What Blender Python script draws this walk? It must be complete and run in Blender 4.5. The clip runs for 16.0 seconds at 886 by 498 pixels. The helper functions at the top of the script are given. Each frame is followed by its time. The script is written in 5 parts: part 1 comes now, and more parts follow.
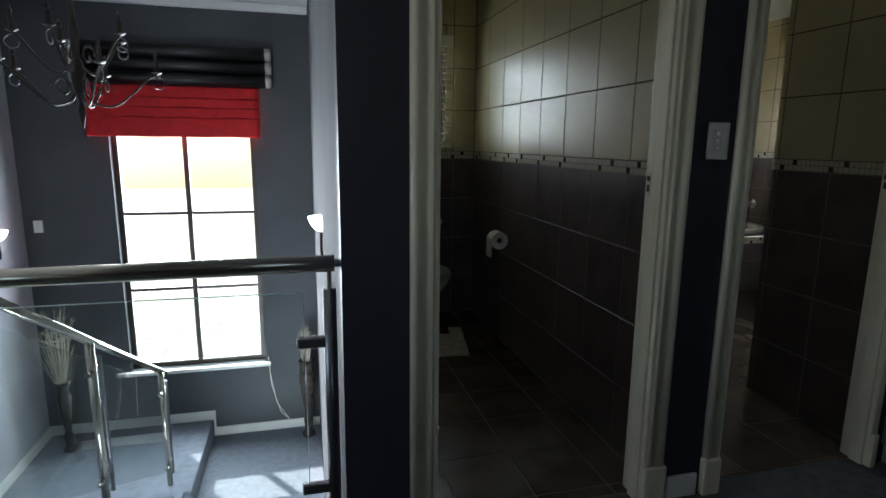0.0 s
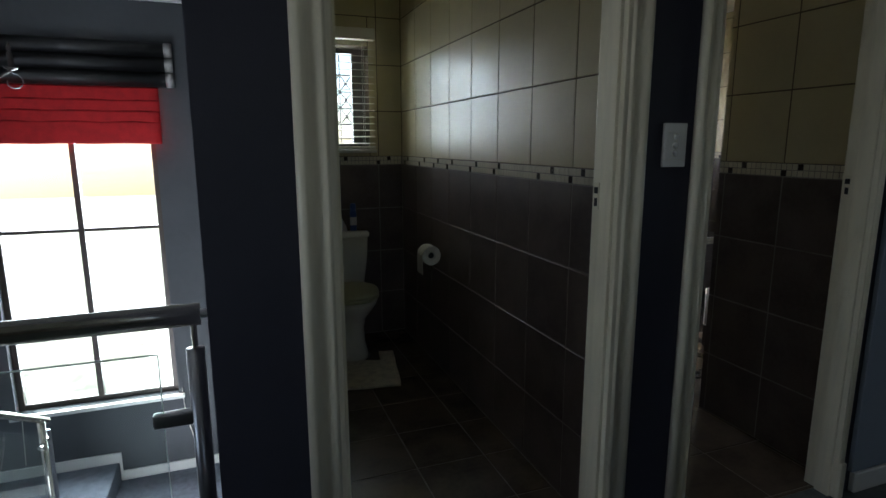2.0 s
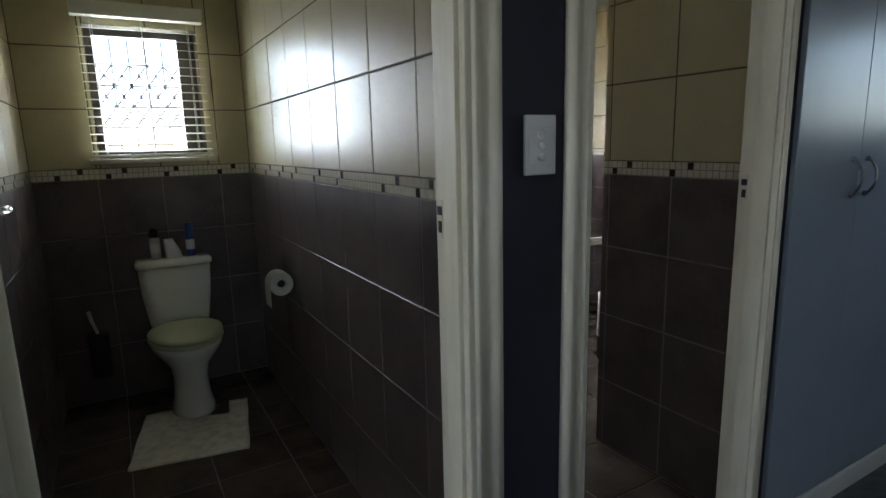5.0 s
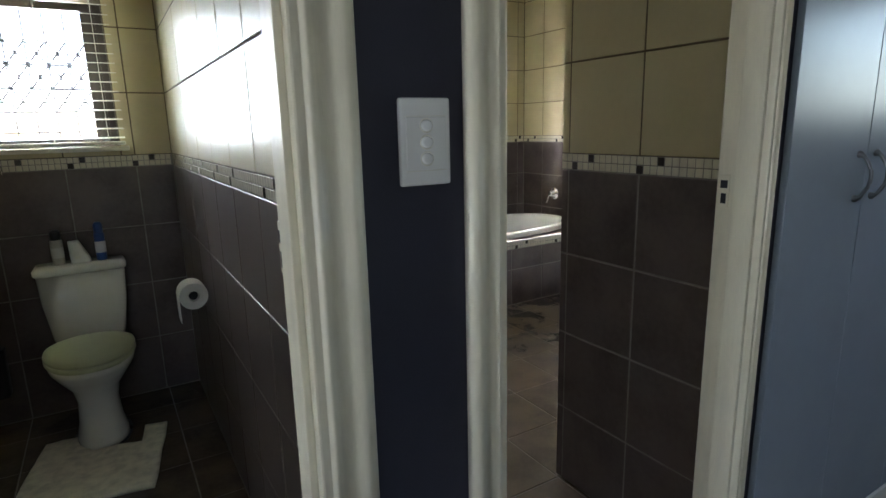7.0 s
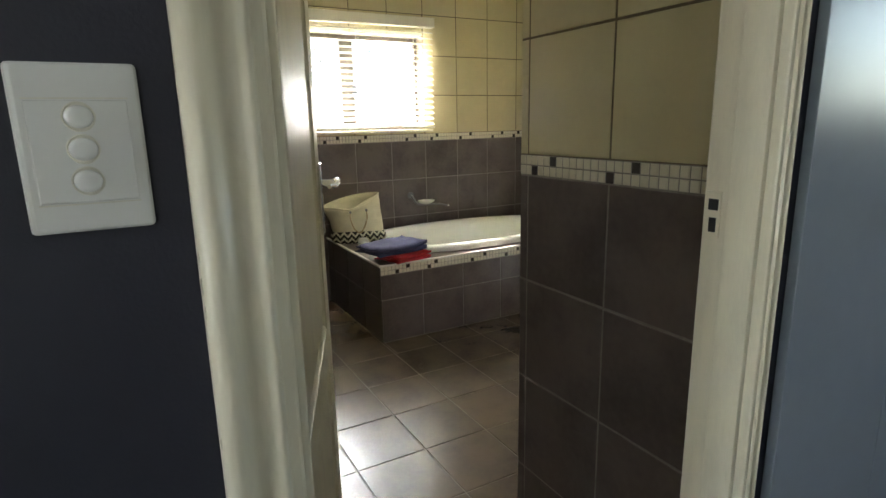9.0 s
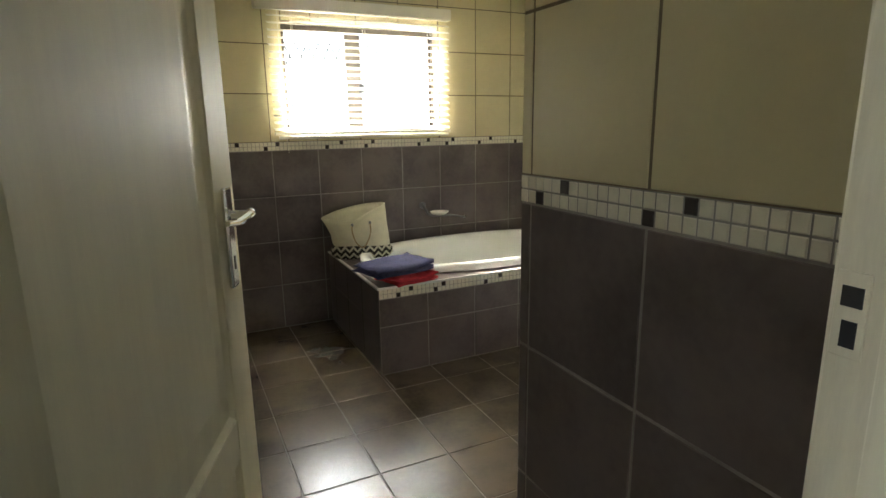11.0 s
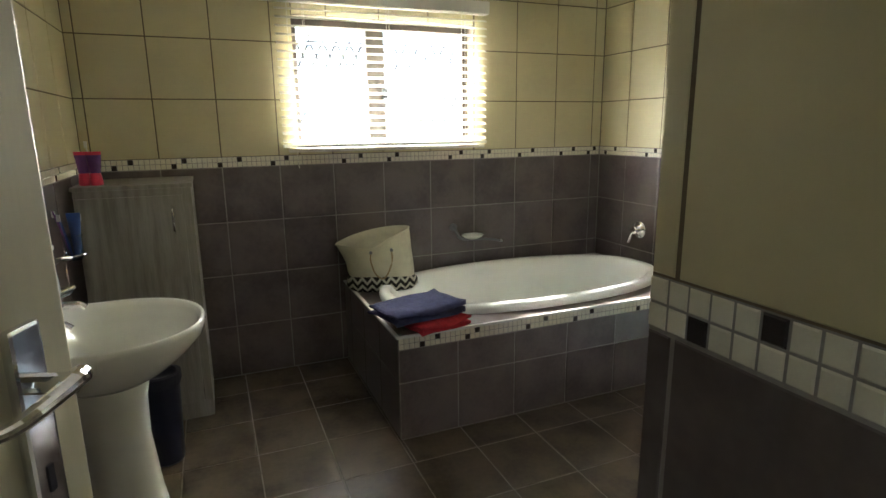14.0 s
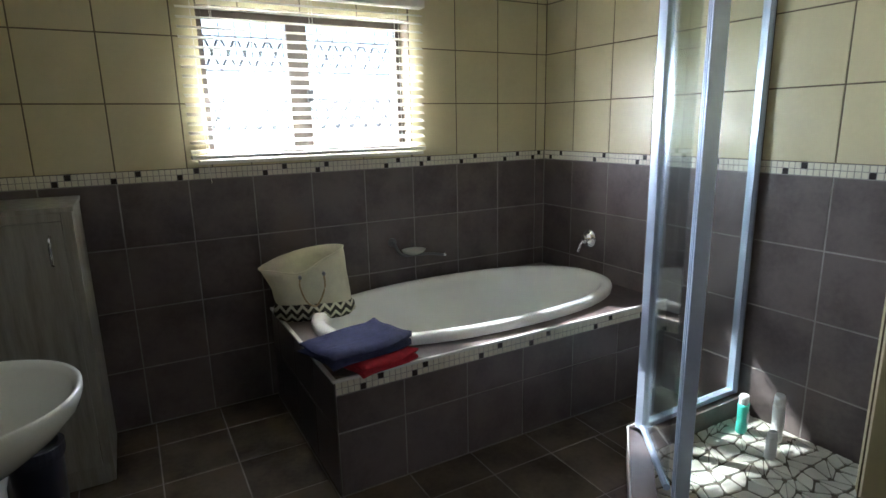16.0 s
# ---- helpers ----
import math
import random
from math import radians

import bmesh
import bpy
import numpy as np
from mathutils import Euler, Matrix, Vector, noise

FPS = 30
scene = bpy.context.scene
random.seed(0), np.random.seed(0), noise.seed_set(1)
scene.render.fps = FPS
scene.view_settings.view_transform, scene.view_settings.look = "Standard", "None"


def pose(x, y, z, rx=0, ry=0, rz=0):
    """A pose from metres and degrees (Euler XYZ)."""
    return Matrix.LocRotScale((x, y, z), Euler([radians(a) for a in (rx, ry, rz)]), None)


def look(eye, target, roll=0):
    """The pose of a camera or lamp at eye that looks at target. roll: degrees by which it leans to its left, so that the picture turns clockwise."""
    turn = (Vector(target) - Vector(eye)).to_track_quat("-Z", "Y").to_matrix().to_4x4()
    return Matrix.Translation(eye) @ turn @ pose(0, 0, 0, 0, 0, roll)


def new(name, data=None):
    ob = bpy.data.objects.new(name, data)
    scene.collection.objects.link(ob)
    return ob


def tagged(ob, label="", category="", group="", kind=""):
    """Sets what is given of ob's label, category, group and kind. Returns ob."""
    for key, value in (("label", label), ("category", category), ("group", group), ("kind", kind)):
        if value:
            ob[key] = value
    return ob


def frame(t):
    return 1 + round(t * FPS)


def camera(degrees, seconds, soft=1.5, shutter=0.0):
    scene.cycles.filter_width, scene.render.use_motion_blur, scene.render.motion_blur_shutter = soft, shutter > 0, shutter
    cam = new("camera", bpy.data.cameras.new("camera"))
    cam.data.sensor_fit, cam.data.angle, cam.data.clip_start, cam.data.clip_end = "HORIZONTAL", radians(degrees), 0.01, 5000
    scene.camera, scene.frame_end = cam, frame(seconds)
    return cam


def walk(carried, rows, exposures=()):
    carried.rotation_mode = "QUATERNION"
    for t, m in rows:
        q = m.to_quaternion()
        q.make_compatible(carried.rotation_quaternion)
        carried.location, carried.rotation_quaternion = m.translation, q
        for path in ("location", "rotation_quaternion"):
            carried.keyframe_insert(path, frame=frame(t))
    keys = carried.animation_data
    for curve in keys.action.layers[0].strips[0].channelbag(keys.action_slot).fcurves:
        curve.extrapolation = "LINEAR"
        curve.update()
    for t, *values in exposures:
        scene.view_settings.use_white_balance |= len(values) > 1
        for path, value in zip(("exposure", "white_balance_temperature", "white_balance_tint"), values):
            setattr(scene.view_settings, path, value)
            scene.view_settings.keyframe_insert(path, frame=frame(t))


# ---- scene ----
cam = camera(76.7, 16.0)
PATH = [
    (0, (-0.02, -0.082, 1.341), (0.464, 1.823, 0.967), 0.6),
    (0.5, (0.046, 0.022, 1.341), (0.578, 1.913, 0.965), 0.3),
    (1, (0.089, 0.092, 1.352), (0.661, 1.971, 0.974), 0.2),
    (1.5, (0.129, 0.168, 1.351), (0.744, 2.035, 0.977), 0.1),
    (2, (0.168, 0.267, 1.36), (0.85, 2.11, 0.991), -0.1),
    (2.5, (0.203, 0.37, 1.361), (0.986, 2.174, 0.993), -0.4),
    (3, (0.257, 0.441, 1.353), (1.136, 2.202, 0.995), -0.7),
    (3.5, (0.335, 0.506, 1.358), (1.268, 2.237, 0.996), -0.8),
    (4, (0.418, 0.557, 1.366), (1.383, 2.271, 1.002), -1.0),
    (6.5, (0.865, 0.802, 1.362), (1.861, 2.49, 0.961), -1.5),
    (7, (0.969, 0.861, 1.376), (1.972, 2.537, 0.951), -1.4),
    (7.5, (1.098, 0.9, 1.385), (2.097, 2.576, 0.949), -1.35),
    (8, (1.232, 0.92, 1.379), (2.214, 2.607, 0.945), -1.4),
    (8.5, (1.322, 0.976, 1.373), (2.286, 2.672, 0.934), -1.4),
    (9, (1.41, 1.079, 1.37), (2.35, 2.787, 0.926), -1.2),
    (11.5, (1.792, 1.486, 1.38), (2.599, 3.264, 0.946), -0.8),
    (12, (1.829, 1.568, 1.384), (2.597, 3.363, 0.951), -0.7),
    (12.5, (1.88, 1.68, 1.395), (2.624, 3.485, 0.962), -0.6),
    (13, (1.913, 1.783, 1.404), (2.65, 3.592, 0.972), -0.6),
    (13.5, (1.94, 1.866, 1.407), (2.682, 3.672, 0.977), -0.5),
    (14, (1.973, 1.943, 1.424), (2.718, 3.75, 0.997), -0.7),
    (14.5, (1.997, 2.031, 1.443), (2.76, 3.829, 1.009), -0.6),
    (15, (2.032, 2.113, 1.452), (2.831, 3.894, 1.016), -0.8),
    (15.5, (2.046, 2.181, 1.455), (2.927, 3.924, 1.022), -0.9),
    (16, (2.085, 2.257, 1.462), (3.036, 3.961, 1.026), -1.2),
]
EXPOSURES = [(0.0, 1.6, 5950, 11), (2.5, 1.62, 5900, 12), (4.2, 2.38, 5850, 15), (6.4, 3.25, 5900, 15), (9.0, 3.85, 6600, 11), (12.5, 3.75, 6550, 10), (14.5, 3.35, 6000, 11), (16.0, 2.95, 5550, 13)]
walk(cam, [(t, look(eye, target, roll)) for t, eye, target, roll in PATH], EXPOSURES)

# ---- world, sun, window light and added fills ----
SUN_TRAVEL = Vector((0.57, -0.82, 0.0)).normalized() * math.cos(radians(38)) + Vector((0, 0, -math.sin(radians(38))))
world = bpy.data.worlds.new("sky")
scene.world = world
world.use_nodes = True
wn = world.node_tree
sky = wn.nodes.new("ShaderNodeTexSky")
sky.sky_type = "NISHITA"
sky.sun_disc = False
sky.sun_elevation = radians(38)
sky.sun_rotation = math.atan2(-0.57, 0.82)
wn.nodes["Background"].inputs["Strength"].default_value = 0.10
wn.links.new(sky.outputs[0], wn.nodes["Background"].inputs["Color"])

sun = new("sun", bpy.data.lights.new("sun", "SUN"))
sun.data.energy, sun.data.angle, sun.data.color = 5.0, radians(1.2), (1.0, 0.95, 0.86)
sun.matrix_world = look((0, 0, 0), SUN_TRAVEL)


def window_light(name, centre, target, w, h, watts, color=(0.93, 0.97, 1.0)):
    """An area lamp for sky light in an opening, real or added."""
    lamp = new(name, bpy.data.lights.new(name, "AREA"))
    lamp.data.shape, lamp.data.size, lamp.data.size_y = "RECTANGLE", w, h
    lamp.data.energy, lamp.data.color = watts, color
    lamp.matrix_world = look(centre, target)
    return lamp


window_light("sky_light_stair", (-1.05, 5.95, 0.6), (-1.05, 0, -0.6), 1.5, 3.0, 108)
window_light("sky_light_wc", (0.79, 4.50, 1.63), (0.79, 0, 1.25), 0.62, 0.66, 6.2, (0.92, 0.97, 1.0))
window_light("sky_light_bath", (3.01, 5.70, 1.49), (4.9, 2.4, 0.9), 1.2, 0.44, 36, (0.98, 0.98, 0.99))
window_light("sky_light_landing", (5.22, 0.65, 1.72), (0, 0.65, 1.4), 1.15, 0.65, 0.8, (0.95, 0.97, 1.0))
# added bluish fill from the left, for the toilet door casing
window_light("fill_light_stairhead", (-2.66, 1.0, 1.45), (0, 1.2, 1.1), 0.75, 1.05, 3.4, (0.86, 0.93, 1.0))
# added fill from behind the camera, for the toilet and the door wall
window_light("fill_light_rear", (-0.35, -3.16, 1.6), (0.0, 0, 1.1), 0.75, 0.75, 0.6, (0.84, 0.92, 1.0))
# added fill from below the landing, lifts the stairwell walls and steps
window_light("fill_light_hall", (-1.4, 1.30, -1.9), (-1.5, 5.5, -0.9), 1.6, 1.7, 75, (0.90, 0.96, 1.0))


# ---- materials ----
def mat(name, col, rough=0.5, metal=0.0, var=0.12, scale=6.0, bump=0.0, bscale=120.0, rnd=0.0, col2=None, spec=0.5, coat=0.0, stretch=None, rvar=0.0):
    """A procedural surface: colour varied at two scales, relief, and a shade of its own for each piece."""
    m = bpy.data.materials.new(name)
    m.use_nodes = True
    nt, nd = m.node_tree, m.node_tree.nodes
    p = nd["Principled BSDF"]
    co = nd.new("ShaderNodeTexCoord")
    geo = nd.new("ShaderNodeNewGeometry")
    mp = nd.new("ShaderNodeMapping")
    nt.links.new(geo.outputs["Position"], mp.inputs["Vector"])
    if stretch:
        mp.inputs["Scale"].default_value = stretch
    n1 = nd.new("ShaderNodeTexNoise")
    n1.inputs["Scale"].default_value, n1.inputs["Detail"].default_value = scale, 2
    n2 = nd.new("ShaderNodeTexNoise")
    n2.inputs["Scale"].default_value, n2.inputs["Detail"].default_value = scale * 9, 3
    for n in (n1, n2):
        nt.links.new(mp.outputs[0], n.inputs["Vector"])
    add = nd.new("ShaderNodeMath")
    add.operation = "MULTIPLY_ADD"
    add.inputs[1].default_value = 0.35
    nt.links.new(n2.outputs["Fac"], add.inputs[0])
    nt.links.new(n1.outputs["Fac"], add.inputs[2])
    fac = add.outputs[0]
    if rnd:
        info = nd.new("ShaderNodeObjectInfo")
        r = nd.new("ShaderNodeMath")
        r.operation = "MULTIPLY_ADD"
        r.inputs[1].default_value = rnd
        nt.links.new(info.outputs["Random"], r.inputs[0])
        nt.links.new(fac, r.inputs[2])
        fac = r.outputs[0]
    ramp = nd.new("ShaderNodeValToRGB")
    a = [c * (1 - var) for c in col]
    b = list(col2) if col2 else [min(1.0, c * (1 + var)) for c in col]
    lo = 0.30 + rnd * 0.2
    ramp.color_ramp.elements[0].position, ramp.color_ramp.elements[1].position = lo, min(1.0, lo + 0.62 + rnd * 0.5)
    ramp.color_ramp.interpolation = "EASE"
    ramp.color_ramp.elements[0].color = (*a, 1)
    ramp.color_ramp.elements[1].color = (*b, 1)
    nt.links.new(fac, ramp.inputs[0])
    nt.links.new(ramp.outputs[0], p.inputs["Base Color"])
    p.inputs["Roughness"].default_value, p.inputs["Metallic"].default_value = rough, metal
    p.inputs["Specular IOR Level"].default_value = spec
    p.inputs["Coat Weight"].default_value = coat
    if rvar:
        rr = nd.new("ShaderNodeMapRange")
        rr.inputs["From Min"].default_value, rr.inputs["From Max"].default_value = 0.4, 0.9
        rr.inputs["To Min"].default_value, rr.inputs["To Max"].default_value = max(0.02, rough - rvar), min(1.0, rough + rvar)
        nt.links.new(add.outputs[0], rr.inputs["Value"])
        nt.links.new(rr.outputs[0], p.inputs["Roughness"])
    if bump:
        n3 = nd.new("ShaderNodeTexNoise")
        n3.inputs["Scale"].default_value, n3.inputs["Detail"].default_value = bscale, 3
        nt.links.new(mp.outputs[0], n3.inputs["Vector"])
        bp = nd.new("ShaderNodeBump")
        bp.inputs["Strength"].default_value, bp.inputs["Distance"].default_value = bump, 0.004
        nt.links.new(n3.outputs["Fac"], bp.inputs["Height"])
        nt.links.new(bp.outputs[0], p.inputs["Normal"])
    return m


def glass_mat(name, tint=(1, 1, 1)):
    m = bpy.data.materials.new(name)
    m.use_nodes = True
    nt, nd = m.node_tree, m.node_tree.nodes
    nd.remove(nd["Principled BSDF"])
    tr, gl, mix = nd.new("ShaderNodeBsdfTransparent"), nd.new("ShaderNodeBsdfGlossy"), nd.new("ShaderNodeMixShader")
    lw, pw, ad = nd.new("ShaderNodeLayerWeight"), nd.new("ShaderNodeMath"), nd.new("ShaderNodeMath")
    tr.inputs[0].default_value = (*tint, 1)
    gl.inputs["Roughness"].default_value = 0.02
    lw.inputs["Blend"].default_value = 0.5
    pw.operation, pw.inputs[1].default_value = "POWER", 4.0
    ad.operation, ad.inputs[1].default_value, ad.inputs[2].default_value = "MULTIPLY_ADD", 0.7, 0.03
    nt.links.new(lw.outputs["Facing"], pw.inputs[0])
    nt.links.new(pw.outputs[0], ad.inputs[0])
    nt.links.new(ad.outputs[0], mix.inputs[0])
    nt.links.new(tr.outputs[0], mix.inputs[1])
    nt.links.new(gl.outputs[0], mix.inputs[2])
    nt.links.new(mix.outputs[0], nd["Material Output"].inputs[0])
    return m


def glow_mat(name, col, strength):
    m = bpy.data.materials.new(name)
    m.use_nodes = True
    p = m.node_tree.nodes["Principled BSDF"]
    p.inputs["Base Color"].default_value = (*col, 1)
    p.inputs["Emission Color"].default_value = (*col, 1)
    p.inputs["Emission Strength"].default_value = strength
    return m


def grout_mat(name):
    """Brown joints between the cream tiles, pale joints between the dark ones."""
    m = mat(name, (0.26, 0.24, 0.22), 0.9, var=0.2, scale=12, bump=0.2)
    nt, nd = m.node_tree, m.node_tree.nodes
    p = nd["Principled BSDF"]
    geo, sep, gt, mix = nd.new("ShaderNodeNewGeometry"), nd.new("ShaderNodeSeparateXYZ"), nd.new("ShaderNodeMath"), nd.new("ShaderNodeMixRGB")
    gt.operation = "GREATER_THAN"
    gt.inputs[1].default_value = 1.2755
    nt.links.new(geo.outputs["Position"], sep.inputs[0])
    nt.links.new(sep.outputs["Z"], gt.inputs[0])
    nt.links.new(gt.outputs[0], mix.inputs[0])
    ramp = [n for n in nd if n.bl_idname == "ShaderNodeValToRGB"][0]
    nt.links.new(ramp.outputs[0], mix.inputs[1])
    mix.inputs[2].default_value = (0.15, 0.115, 0.075, 1)
    nt.links.new(mix.outputs[0], p.inputs["Base Color"])
    return m


M_NAVY = mat("navy_paint", (0.027, 0.027, 0.042), 0.55, var=0.12, scale=3, bump=0.12, bscale=220)
M_FGROUT = mat("dark_floor_grout", (0.16, 0.135, 0.105), 0.9, var=0.25, scale=9, bump=0.2)
M_BINBLUE = mat("dark_blue_plastic", (0.012, 0.014, 0.030), 0.35, var=0.15, scale=10)
# pale paint, lightened further in place of sunlight on the lower wall
M_SIDEWALL = mat("pale_lilac_grey_paint", (0.34, 0.34, 0.37), 0.75, var=0.07, scale=2, bump=0.1, bscale=200, spec=0.3)
M_GLASSEDGE = mat("polished_glass_edge", (0.62, 0.72, 0.68), 0.12, var=0.06, scale=20, coat=0.5)
M_STAIRWALL = mat("charcoal_paint", (0.085, 0.09, 0.095), 0.85, var=0.1, scale=2, bump=0.1, bscale=200, spec=0.2)
M_PALEWALL = mat("pale_grey_paint", (0.26, 0.23, 0.20), 0.7, var=0.06, scale=2, bump=0.1, bscale=200)
M_CEIL = mat("ceiling_paint", (0.72, 0.72, 0.69), 0.8, var=0.04, scale=2, bump=0.05)
M_GROUT = grout_mat("grout")
M_CREAM = mat("cream_tile", (0.54, 0.475, 0.285), 0.33, var=0.06, scale=5, bump=0.16, bscale=15, rnd=0.18, spec=0.5, rvar=0.05)
M_DARK = mat("slate_tile", (0.085, 0.067, 0.062), 0.35, var=0.30, scale=5, bump=0.07, bscale=22, rnd=0.16, col2=(0.145, 0.116, 0.106), rvar=0.05)
M_LEDGE = mat("slate_ledge", (0.105, 0.083, 0.076), 0.5, var=0.2, scale=5, bump=0.08, bscale=30, col2=(0.165, 0.13, 0.118), spec=0.35)
M_FLOOR = mat("floor_tile", (0.062, 0.048, 0.035), 0.27, var=0.28, scale=5, bump=0.04, bscale=16, rnd=0.16, col2=(0.118, 0.091, 0.066))
M_MOSAIC = mat("white_mosaic", (0.66, 0.62, 0.50), 0.25, var=0.08, scale=30, rnd=0.3)
M_MOSAIC_D = mat("dark_mosaic", (0.035, 0.028, 0.026), 0.25, var=0.2, scale=30, rnd=0.2)
M_WOODWHITE = mat("cream_gloss_paint", (0.70, 0.64, 0.49), 0.35, var=0.07, scale=9, bump=0.12, bscale=30, stretch=(4, 4, 0.6))
M_DOORPAINT = mat("door_paint", (0.71, 0.66, 0.49), 0.48, var=0.05, scale=5, bump=0.06, bscale=26, stretch=(5, 5, 0.5))
M_CARPET = mat("green_grey_carpet", (0.075, 0.085, 0.08), 0.95, var=0.3, scale=20, bump=0.8, bscale=500)
M_STAIRCARPET = mat("blue_grey_carpet", (0.16, 0.18, 0.21), 0.95, var=0.2, scale=20, bump=0.8, bscale=400)
M_TRIM = mat("white_tile_trim", (0.66, 0.65, 0.61), 0.7, var=0.08, scale=8, spec=0.2)
M_SKIRT = mat("white_skirting_paint", (0.72, 0.71, 0.66), 0.4, var=0.05, scale=6)
M_CERAMIC = mat("white_ceramic", (0.78, 0.78, 0.70), 0.08, var=0.02, scale=3, coat=0.3)
M_ACRYLIC = mat("white_acrylic", (0.80, 0.81, 0.78), 0.22, var=0.02, scale=3)
M_CHROME = mat("chrome", (0.80, 0.80, 0.81), 0.10, 1.0, var=0.05, scale=5)
M_STEEL = mat("polished_steel", (0.56, 0.53, 0.45), 0.20, 1.0, var=0.08, scale=8, bump=0.02)
# darker copy of the polished steel, with the shade set in its colour
M_DARKSTEEL = mat("shaded_steel", (0.20, 0.20, 0.21), 0.3, 1.0, var=0.1, scale=8)
# the blue that the aluminium reflects is put into its base colour
M_ALU = mat("anodised_aluminium", (0.60, 0.70, 0.86), 0.30, 0.55, var=0.05, scale=10)
M_BRONZE = mat("brown_window_frame", (0.06, 0.045, 0.035), 0.45, 0.2, var=0.2, scale=12)
M_BARS = mat("dark_bar_paint", (0.06, 0.06, 0.065), 0.5, var=0.2, scale=20)
M_BLIND = mat("cream_blind_slat", (0.76, 0.73, 0.63), 0.45, var=0.04, scale=9)
M_CORD = mat("blind_cord", (0.7, 0.67, 0.58), 0.8, var=0.1, scale=40)
M_RED = mat("red_fabric", (0.52, 0.012, 0.016), 0.8, var=0.15, scale=14, bump=0.3, bscale=300)
M_BLACKSATIN = mat("black_satin", (0.012, 0.012, 0.012), 0.28, var=0.3, scale=14)
M_SILVER = mat("silver_braid", (0.55, 0.54, 0.50), 0.35, 0.7, var=0.15, scale=60, bump=0.4)
M_IRON = mat("dark_iron", (0.035, 0.028, 0.025), 0.38, 0.6, var=0.3, scale=30)
M_CUPBOARD = mat("blue_grey_laminate", (0.31, 0.35, 0.40), 0.25, var=0.04, scale=3, spec=0.28)
M_CABWOOD = mat("grey_oak_veneer", (0.24, 0.225, 0.185), 0.5, var=0.22, scale=5, bump=0.12, bscale=40, col2=(0.34, 0.32, 0.265), stretch=(6, 6, 0.5))
M_SWITCH = mat("white_plastic", (0.78, 0.77, 0.74), 0.22, var=0.02, scale=6)
M_PINK = mat("pink_plastic", (0.62, 0.035, 0.09), 0.3, var=0.15, scale=30)
M_PURPLE = mat("purple_label", (0.12, 0.03, 0.16), 0.35, var=0.15, scale=30)
M_BLUE = mat("blue_plastic", (0.035, 0.09, 0.30), 0.3, var=0.12, scale=30)
M_TEAL = mat("turquoise_plastic", (0.10, 0.60, 0.46), 0.3, var=0.08, scale=20)
M_WHITEPL = mat("white_bottle", (0.72, 0.72, 0.70), 0.3, var=0.05, scale=20)
M_BLACKPL = mat("black_plastic", (0.018, 0.018, 0.022), 0.35, var=0.2, scale=10)
M_NAVYTOWEL = mat("navy_towel", (0.038, 0.041, 0.098), 0.95, var=0.25, scale=40, bump=1.0, bscale=420)
M_REDTOWEL = mat("red_towel", (0.38, 0.018, 0.028), 0.95, var=0.25, scale=40, bump=1.0, bscale=420)
M_CANVAS = mat("cream_canvas", (0.58, 0.55, 0.41), 0.85, var=0.1, scale=12, bump=0.5, bscale=400)
M_ROPE = mat("brown_rope", (0.30, 0.22, 0.12), 0.9, var=0.2, scale=90, bump=0.5)
M_BATHMAT = mat("cream_bath_mat", (0.66, 0.63, 0.51), 0.95, var=0.2, scale=25, bump=1.0, bscale=250)
M_PAPER = mat("toilet_paper", (0.76, 0.75, 0.70), 0.9, var=0.05, scale=40, bump=0.2)
M_SEAT = mat("green_cream_seat", (0.50, 0.53, 0.33), 0.28, var=0.05, scale=8)
M_PEBBLE = mat("cream_pebble", (0.62, 0.60, 0.52), 0.55, var=0.15, scale=10, rnd=0.35, bump=0.2)
M_PEBBLEGROUT = mat("brown_pebble_grout", (0.13, 0.11, 0.08), 0.9, var=0.25, scale=25)
M_GLASS = glass_mat("clear_glass", (0.94, 0.975, 0.965))
M_CUPGLASS = glass_mat("cup_glass", (0.80, 0.88, 0.92))
M_MIRROR = mat("mirror_silver", (0.86, 0.88, 0.87), 0.02, 1.0, var=0.01, scale=2)
M_SCONCE = glow_mat("frosted_lamp_glass", (1.0, 0.96, 0.88), 2.2)
M_REEDS = mat("dried_reeds", (0.42, 0.38, 0.30), 0.9, var=0.3, scale=20)
M_VASE = mat("dark_glazed_vase", (0.02, 0.018, 0.016), 0.18, var=0.5, scale=18, col2=(0.055, 0.048, 0.04))
# outdoor glare is put into this pale colour, so the panes burn out
M_PALEGROUND = mat("overlit_ground", (0.42, 0.42, 0.30), 0.95, var=0.4, scale=3, bump=0.5, bscale=60)


# ---- building helpers ----
def part(name, bm, material, parent=None, label="", smooth=False):
    """One bmesh as one mesh object, under a thing or a part where given."""
    me = bpy.data.meshes.new(name)
    bmesh.ops.recalc_face_normals(bm, faces=bm.faces)
    if smooth:
        for f in bm.faces:
            f.smooth = True
    bm.to_mesh(me)
    bm.free()
    me.materials.append(material)
    ob = new(name, me)
    if parent:
        ob.parent = parent
    if label:
        tagged(ob, label)
    return ob


def thing(name, label, category, m=None, group=""):
    """An Empty that holds a thing's parts."""
    ob = tagged(new(name), label, category, group)
    if m is not None:
        ob.matrix_basis = m
    return ob


def box(bm, x0, x1, y0, y1, z0, z1, bev=0.0, seg=2):
    ret = bmesh.ops.create_cube(bm, size=1, matrix=Matrix.LocRotScale(((x0 + x1) / 2, (y0 + y1) / 2, (z0 + z1) / 2), None, (abs(x1 - x0), abs(y1 - y0), abs(z1 - z0))))
    if bev:
        es = {e for v in ret["verts"] for e in v.link_edges}
        bmesh.ops.bevel(bm, geom=list(es), offset=bev, segments=seg, profile=0.6, affect="EDGES")
    return bm


